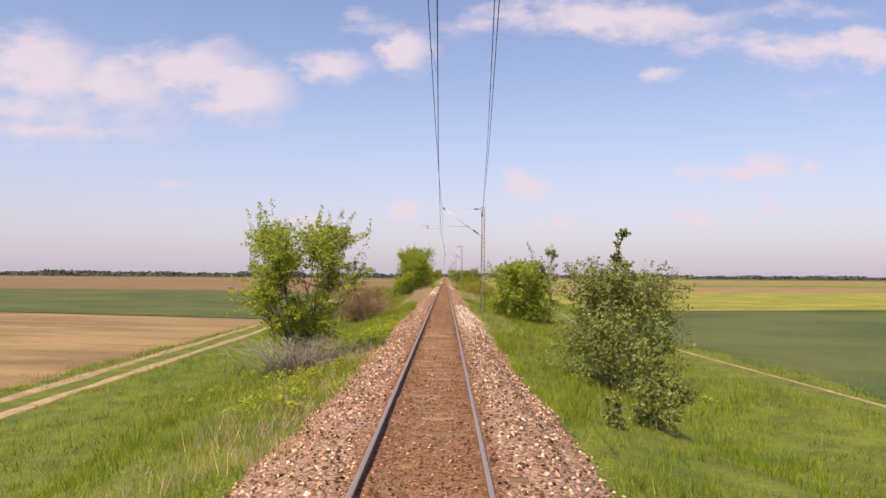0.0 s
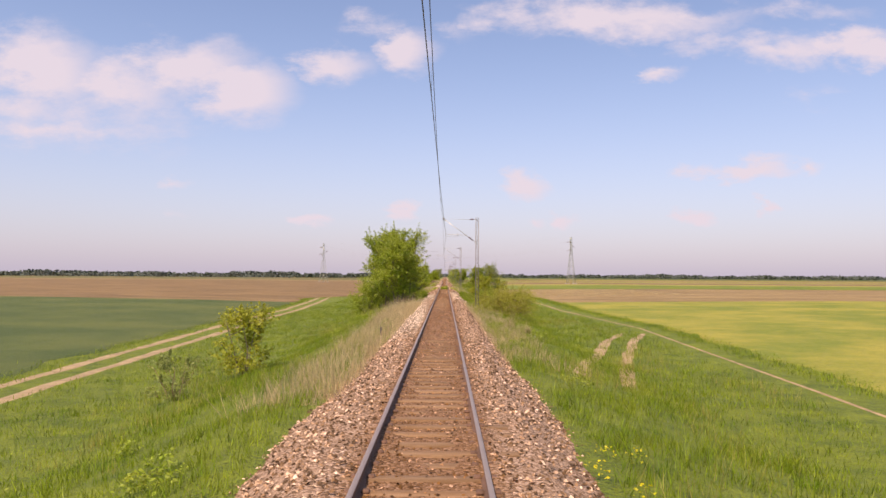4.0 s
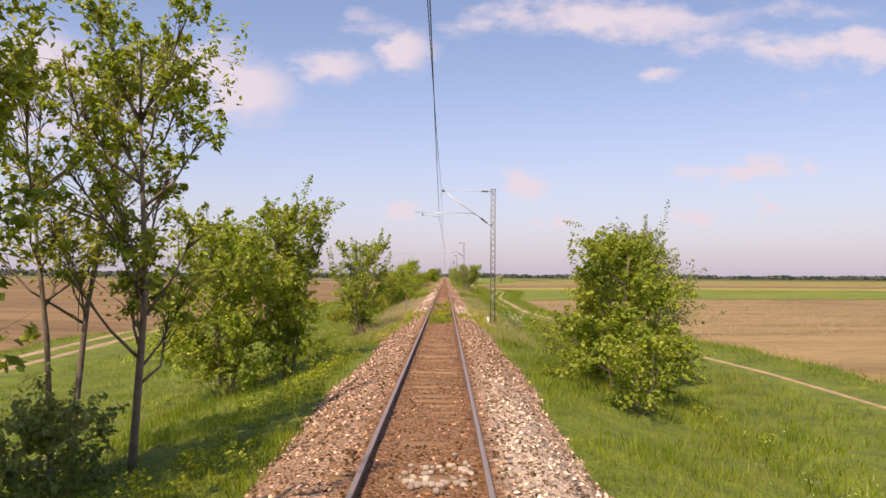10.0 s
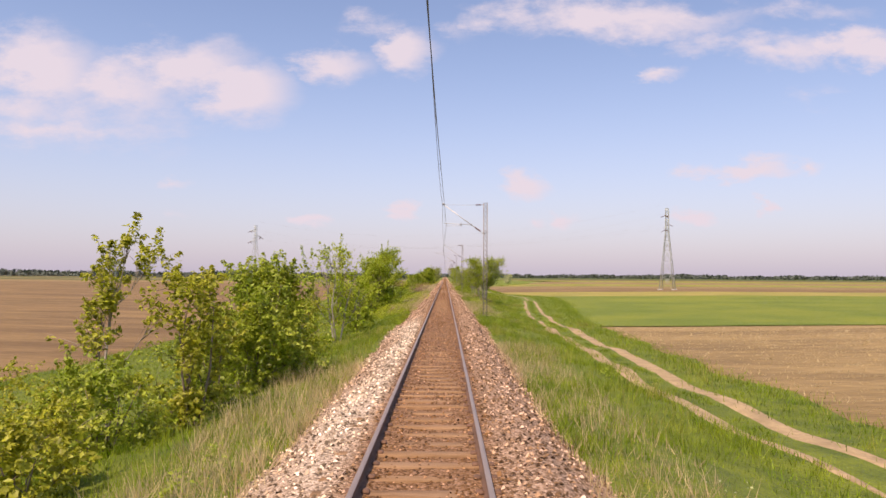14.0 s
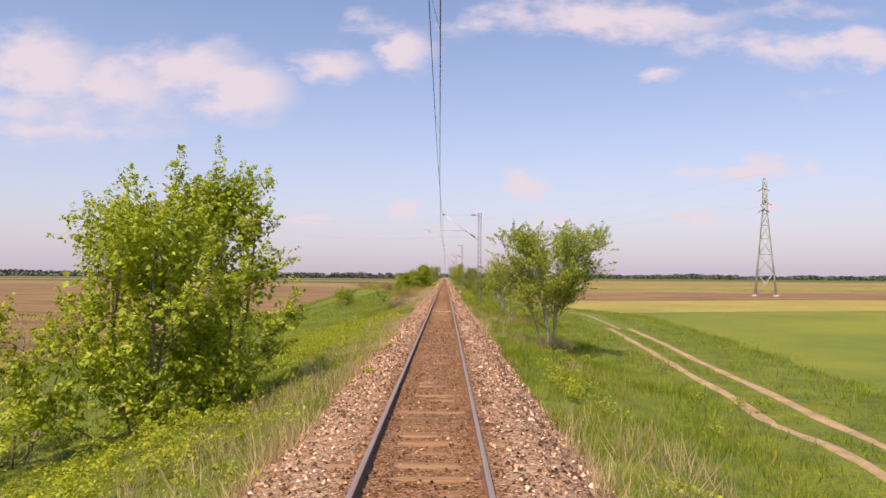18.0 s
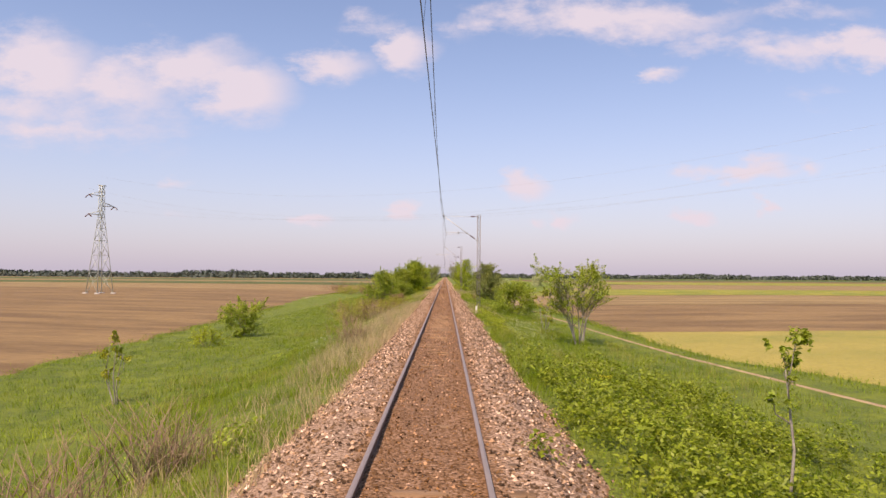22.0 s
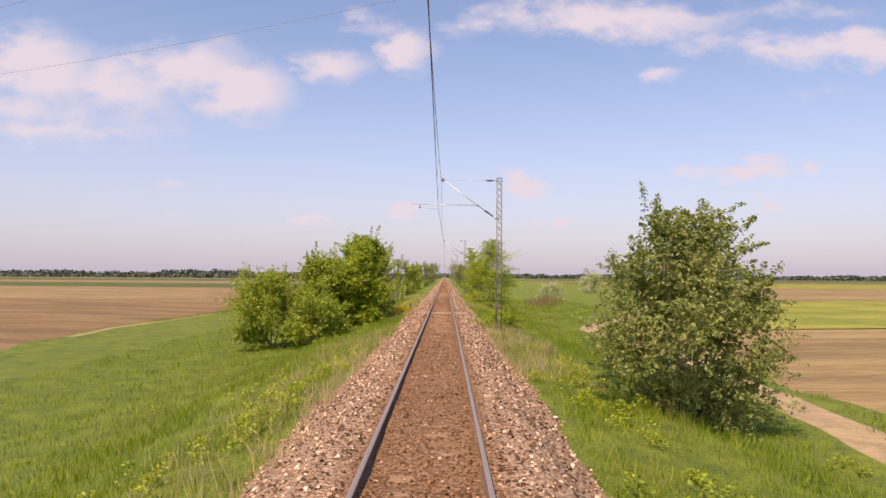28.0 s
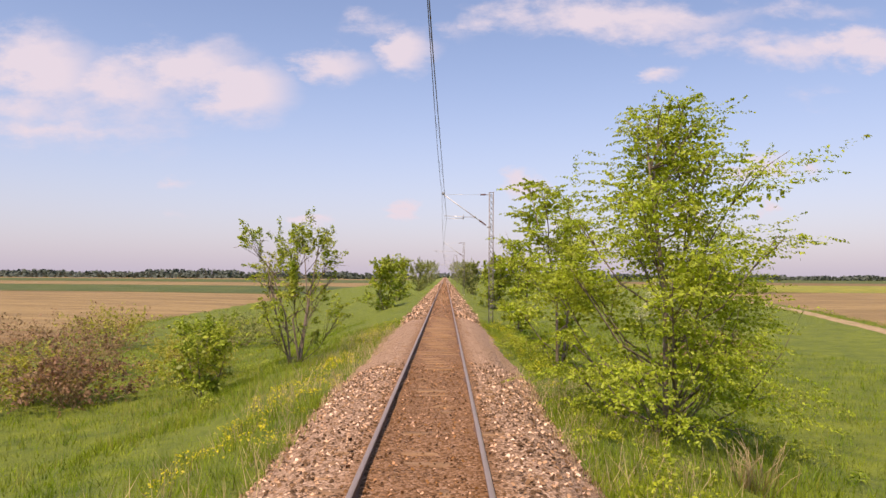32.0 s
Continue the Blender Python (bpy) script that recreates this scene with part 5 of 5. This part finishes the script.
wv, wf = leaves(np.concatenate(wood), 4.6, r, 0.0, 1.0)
tagged(part("far_woods", (wv, [wf]), M["hazed_leaf"]), "dark green line of distant woods on the horizon", "woods", kind="stuff")


# ---- grasses, weeds and flowers ----
def blades(x, y, height, width, per, rng, spread=0.10, bend=0.35):
    """Tufts of thin pointed blades at x, y."""
    n = len(x) * per
    bx = np.repeat(x, per) + rng.normal(0, spread, n)
    by = np.repeat(y, per) + rng.normal(0, spread, n)
    h = np.repeat(height, per) * rng.uniform(0.5, 1.15, n)
    bz = surface(bx, by) - 0.02
    a = rng.uniform(0, 2 * math.pi, n)
    w = width * rng.uniform(0.6, 1.4, n) / 2
    lx, ly = rng.normal(0, bend, n) * h, rng.normal(0, bend, n) * h
    base = np.stack([bx, by, bz], 1)
    off = np.stack([np.cos(a) * w, np.sin(a) * w, np.zeros(n)], 1)
    v = np.stack([base - off, base + off, base + np.stack([lx, ly, h], 1)], 1).reshape(-1, 3)
    return v, np.arange(n * 3).reshape(-1, 3)


def verge(rng, n, y0, y1, lo, hi, power=1.0):
    s = np.where(rng.random(n) < 0.5, -1, 1)
    return s * (lo + (hi - lo) * rng.random(n) ** power), rng.uniform(y0, y1, n)


def clump_noise(x, y, k, ph):
    return 0.5 + 0.25 * np.sin(k * y + ph + 1.3 * np.sin(0.9 * x + ph)) + 0.25 * np.sin(k * 2.3 * y - 1.1 * x + 2 * ph)


rng = np.random.default_rng(21)
gx1, gy1 = verge(rng, 118000, 5, 525, 2.35, 8.0, 1.4)
k = clump_noise(gx1, gy1, 0.45, 0.3)
keep = (np.abs(gx1) > 2.5 + 0.45 * k * np.sin(gy1 * 0.19)) & (rng.random(len(gx1)) < 0.35 + 0.9 * k)
gx1, gy1, k = gx1[keep], gy1[keep], k[keep]
tuft = np.clip(clump_noise(gx1, gy1, 2.1, 0.9) * 2.4 - 1.2, 0, 1)
tagged(part("verge_grass", blades(gx1, gy1, 0.10 + 0.24 * k + 0.14 * tuft, 0.015, 6, rng, 0.10), M["blade"]), "long green grass on the railway banks", "grass", kind="stuff")
gx2, gy2 = verge(rng, 118000, 8, 540, 6.5, 20.0, 1.25)
off_road = (np.abs(gx2 - knots(gy2, RIGHT_TRACK)) > 0.9 + 0.6 * rng.random(len(gx2))) & (np.abs(gx2 - knots(gy2, LEFT_TRACK)) > 1.5)
off_field = (gx2 < knots(gy2, RIGHT_EDGE) + 0.4) & (gx2 > knots(gy2, LEFT_EDGE) - 0.4)
gx2, gy2 = gx2[off_road & off_field], gy2[off_road & off_field]
k = clump_noise(gx2, gy2, 0.3, 1.3)
tuft = np.clip(clump_noise(gx2, gy2, 1.7, 0.4) * 2.4 - 1.2, 0, 1)
tagged(part("meadow_grass", blades(gx2, gy2, 0.10 + 0.16 * k + 0.16 * tuft, 0.024, 5, rng, 0.20), M["blade"]), "green meadow grass beyond the banks", "grass", kind="stuff")

# paler bents and seed heads in drifts through the grass
px1, py1 = verge(rng, 42000, 6, 520, 2.7, 12.0, 1.2)
k = clump_noise(px1, py1, 0.21, 2.1)
keep = (rng.random(len(px1)) < np.clip(1.9 * k - 0.75, 0, 1)) & (np.abs(px1 - knots(py1, RIGHT_TRACK)) > 1.2)
px1, py1, k = px1[keep], py1[keep], k[keep]
tagged(part("seeding_grass", blades(px1, py1, 0.25 + 0.35 * k, 0.014, 5, rng, 0.14, 0.25), M["pale_blade"]), "pale yellowish seeding grass in drifts on the banks", "grass", kind="stuff")

# runs of dry straw-coloured grass: side, from, to, density, height
STRAW = [(-1, 10, 30, 16, 0.5), (-1, 76, 132, 34, 0.75), (-1, 108, 120, 55, 1.25), (-1, 198, 232, 40, 0.6), (-1, 268, 318, 32, 0.55), (-1, 330, 352, 16, 0.6), (-1, 352, 400, 30, 0.8), (-1, 420, 455, 14, 0.6),
         (1, 84, 130, 24, 0.5), (1, 182, 240, 26, 0.45), (-1, 182, 200, 26, 0.45), (1, 262, 285, 20, 0.6), (1, 304, 330, 12, 0.5), (1, 384, 400, 14, 0.5), (1, 440, 462, 22, 0.6), (1, 480, 500, 12, 0.5), (-1, 470, 520, 12, 0.5), (1, 36, 62, 12, 0.4)]
sx, sy, sh = [], [], []
for s, y0, y1, dens, h in STRAW:
    n = int((y1 - y0) * dens)
    q = rng.random(n) ** 1.4
    sx.append(s * (2.2 + 2.5 * q))
    yy = rng.uniform(y0, y1, n)
    sy.append(yy)
    sh.append(h * (0.5 + 0.7 * clump_noise(sx[-1], yy, 0.9, 0.7)))
sx, sy, sh = np.concatenate(sx), np.concatenate(sy), np.concatenate(sh)
tagged(part("dry_grass", blades(sx, sy, sh, 0.014, 6, rng, 0.09, 0.38), M["straw"]), "dry straw-coloured grass stalks on the bank", "dry grass", kind="stuff")


def patch(name, label, category, mat, spots, leaf, per, tall):
    """Leafy weeds round the spots (x, y, half width, half length): many small mounded plants."""
    pts = []
    for x, y, a, b in spots:
        n = max(4, int(a * b * 4 * 2.2))
        each = max(3, int(per / 3.4))
        px, py = x + a * np.clip(rng.normal(0, 0.62, n), -1.5, 1.5), y + b * np.clip(rng.normal(0, 0.62, n), -1.5, 1.5)
        hh = tall * rng.uniform(0.35, 1.15, n) * (0.6 + 0.6 * clump_noise(px, py, 0.9, x))
        q = np.repeat(np.arange(n), each)
        u = rng.random(len(q)) ** 0.7
        spread = (0.10 + 0.18 * hh[q]) * (1.15 - 0.75 * u)
        lx, ly = px[q] + rng.normal(0, 1, len(q)) * spread, py[q] + rng.normal(0, 1, len(q)) * spread
        pts.append(np.stack([lx, ly, surface(lx, ly) + 0.02 + hh[q] * u], 1))
    v, f = leaves(np.concatenate(pts), leaf, rng, 0.9, 0.6)
    tagged(part(name, (v, [f]), M[mat]), label, category, kind="stuff")


patch("nettles", "dense dark green nettle patch on the bank", "weeds", "leaf_nettle", [(5.2, 338, 2.4, 9), (6.2, 350, 2.2, 6), (4.6, 328, 1.6, 5), (7.4, 326, 1.8, 5), (6.5, 345, 1.8, 6), (3.3, 345, 0.7, 9)], 0.095, 330, 0.8)
patch("leafy_weeds", "bright yellow-green leafy weeds on the bank", "weeds", "leaf_weed",
      [(-4.6, 285, 1.9, 9), (-7.2, 280, 2.2, 6), (-4.3, 268, 1.5, 7), (-3.6, 389, 0.5, 0.8), (-3.8, 303, 1.2, 7), (-4.6, 315, 1.6, 8), (-3.4, 36, 0.8, 6), (-3.6, 20, 0.9, 5), (-4.1, 322, 0.9, 5), (-6.6, 316, 2.4, 9), (-9.2, 321, 2.4, 8), (-5.6, 303, 1.6, 6), (3.6, 290, 0.7, 4), (-3.6, 437, 0.7, 6),
       (4.1, 440, 0.9, 7), (-3.7, 160, 0.8, 5), (-3.3, 172, 0.6, 6), (-4.4, 410, 0.9, 7), (3.2, 486, 0.7, 6), (3.4, 508, 0.8, 8), (-6.8, 311, 2.2, 4), (3.5, 373, 0.6, 8), (3.4, 384, 0.5, 6)], 0.075, 250, 0.46)
patch("yellow_flowers", "small yellow wild flowers in the grass", "flowers", "flower_yellow",
      [(3.0, 196, 0.5, 3), (2.4, 191, 0.4, 3), (0.0, 190.5, 0.5, 1.5), (-2.3, 192, 0.4, 3), (2.3, 200, 0.4, 3), (3.0, 207, 0.5, 3), (-2.8, 184, 0.5, 3), (-2.9, 42, 0.4, 4), (-3.6, 37, 0.6, 1.2), (-3.1, 478, 0.5, 2), (-3.4, 484, 0.6, 3), (-3.2, 500, 0.6, 6), (-3.3, 513, 0.6, 8), (-3.6, 495, 0.6, 6), (3.2, 516, 0.5, 6), (3.1, 505, 0.4, 4), (-3.0, 445, 0.6, 4),
       (-4.0, 423, 0.3, 1), (4.1, 424, 0.5, 0.6), (4.6, 352, 0.8, 1.4), (-2.9, 32, 0.4, 3), (2.9, 70, 0.3, 2), (-3.3, 205, 0.5, 4), (-6, 395, 1.2, 2)], 0.055, 80, 0.38)
patch("white_flowers", "white umbel wild flowers in the grass", "flowers", "flower_white",
      [(4.4, 194.5, 0.5, 1.2), (5.2, 370, 1.6, 6), (-4.2, 370, 0.7, 4), (-6.0, 365, 1.4, 4), (4.6, 152, 0.5, 1.5), (-6.0, 200, 2.5, 6), (-5.2, 207, 2.2, 5), (-8.5, 211, 2.4, 5), (-4.6, 214, 1.4, 4), (5.5, 212, 1.6, 6), (4.6, 98, 0.8, 3), (5.4, 270, 1.6, 7), (-5, 452, 0.7, 3), (7, 160, 1.6, 5)], 0.045, 20, 0.5)
patch("white_flowers", "bright band of white wild flowers in the grass", "flowers", "flower_white",
      [(4.5, 373, 0.8, 7), (5.8, 377, 0.9, 6), (6.6, 383, 1.0, 5), (-4.6, 374, 0.7, 6), (-6.4, 370, 0.9, 5), (-3.9, 381, 0.5, 5), (4.0, 366, 0.5, 5)], 0.05, 46, 0.42)
patch("track_weeds", "low green weeds growing between the rails", "weeds", "leaf_weed", [(0.0, 191, 0.5, 2.6), (0.0, 196.5, 0.55, 1.2), (0.1, 208.5, 0.6, 1.4), (0.3, 203, 0.4, 1.0), (-2.1, 190, 0.5, 5), (2.2, 194, 0.5, 6), (-2.3, 198, 0.4, 4), (1.5, 191, 0.3, 2), (-1.3, 192, 0.3, 2), (2.5, 187, 0.4, 3), (-2.5, 187, 0.4, 4)], 0.055, 380, 0.36)

wx, wy = verge(rng, 190, 14, 515, 3.2, 10.0, 1.3)
patch("broadleaf_weeds", "scattered low broad-leaved weeds in the grass", "weeds", "leaf_mid", [(a, b, c, d) for a, b, c, d in zip(wx, wy, rng.uniform(0.25, 0.6, 190), rng.uniform(0.4, 1.3, 190))], 0.085, 130, 0.36)

# loose thin shrubs of bare stalks
for k, (x, y, w, h) in enumerate(((-4.0, 102.5, 1.0, 1.0), (-3.6, 106.0, 0.9, 0.9), (4.2, 103.5, 1.3, 0.9), (5.0, 102.0, 1.0, 0.7), (-3.4, 362, 1.1, 1.3), (-3.1, 372.5, 0.9, 1.0), (-5.0, 384, 1.8, 1.2), (4.1, 423.0, 1.0, 1.4),
                                   (3.4, 315.0, 1.0, 0.6), (4.3, 293, 1.2, 0.7), (5.4, 492, 1.2, 1.0), (-4.4, 273, 1.2, 0.9), (4.4, 449, 0.8, 0.9), (4.7, 317.5, 1.2, 0.8), (6.2, 322, 1.2, 0.9))):
    bramble("dry_bush", "tuft of bare straw-coloured stalks on the bank", x, y, w, h, 60, "straw", seed=20 + k, thick=0.009)

for k, (x, y, w, h) in enumerate(((-4.5, 338.5, 2.8, 1.5), (-4.2, 341.5, 2.4, 1.3), (-4.0, 362.0, 1.8, 1.3), (5.3, 324.0, 1.6, 0.9), (5.6, 304.2, 2.4, 0.9))):
    bramble("dry_bush", "greyish-brown thicket of bare upright twigs on the bank", x, y, w, h, 150, "twig", seed=60 + k, thick=0.008)

# rough grass along the edges of the fields and on the crown of the cart track
ey = rng.uniform(10, 560, 16000)
es = rng.random(len(ey)) < 0.5
keep = (ey < 440) | (ey > 490)
ey, es = ey[keep], es[keep]
ex = np.where(es, knots(ey, RIGHT_EDGE), knots(ey, LEFT_EDGE)) + rng.normal(0, 0.45, len(ey))
tagged(part("edge_grass", blades(ex, ey, rng.uniform(0.12, 0.32, len(ey)), 0.03, 4, rng, 0.4), M["blade"]), "rough green grass along the field edges", "grass", kind="stuff")
cy = rng.uniform(228, 326, 1500)
cx = knots(cy, RIGHT_TRACK) + rng.normal(0, 0.16, len(cy))
some = clump_noise(cx, cy, 1.1, 0.2) > 0.45
tagged(part("track_grass", blades(cx[some], cy[some], np.full(int(some.sum()), 0.16), 0.03, 5, rng, 0.12), M["blade"]), "low grass on the crown of the cart track", "grass", kind="stuff")

# stubble rows and clods on the tan field
row = rng.integers(0, 46, 15000)
along = rng.uniform(0, 40, len(row))
fx = 12.5 + along * 0.97
fy = 196 + row * 1.55 + along * 0.22 + rng.normal(0, 0.16, len(row))
inside = (fx > knots(fy, RIGHT_EDGE) + 0.5) & (fy < 265)
fx, fy = fx[inside], fy[inside]
tagged(part("stubble", blades(fx, fy, rng.uniform(0.08, 0.26, len(fx)), 0.035, 4, rng, 0.12, 0.8), M["straw"]), "rows of dry straw stubble on the tan field", "stubble", kind="stuff")

# grass that has come up between the rails
ty = np.concatenate([rng.uniform(186.5, 194.5, 420), rng.uniform(206.5, 209.5, 160), rng.uniform(197, 199, 80)])
tx = rng.uniform(-0.62, 0.62, len(ty))
tagged(part("track_bed_grass", blades(tx, ty, rng.uniform(0.1, 0.3, len(ty)), 0.018, 6, rng, 0.07), M["blade"]), "tufts of grass growing up between the rails", "grass", kind="stuff")
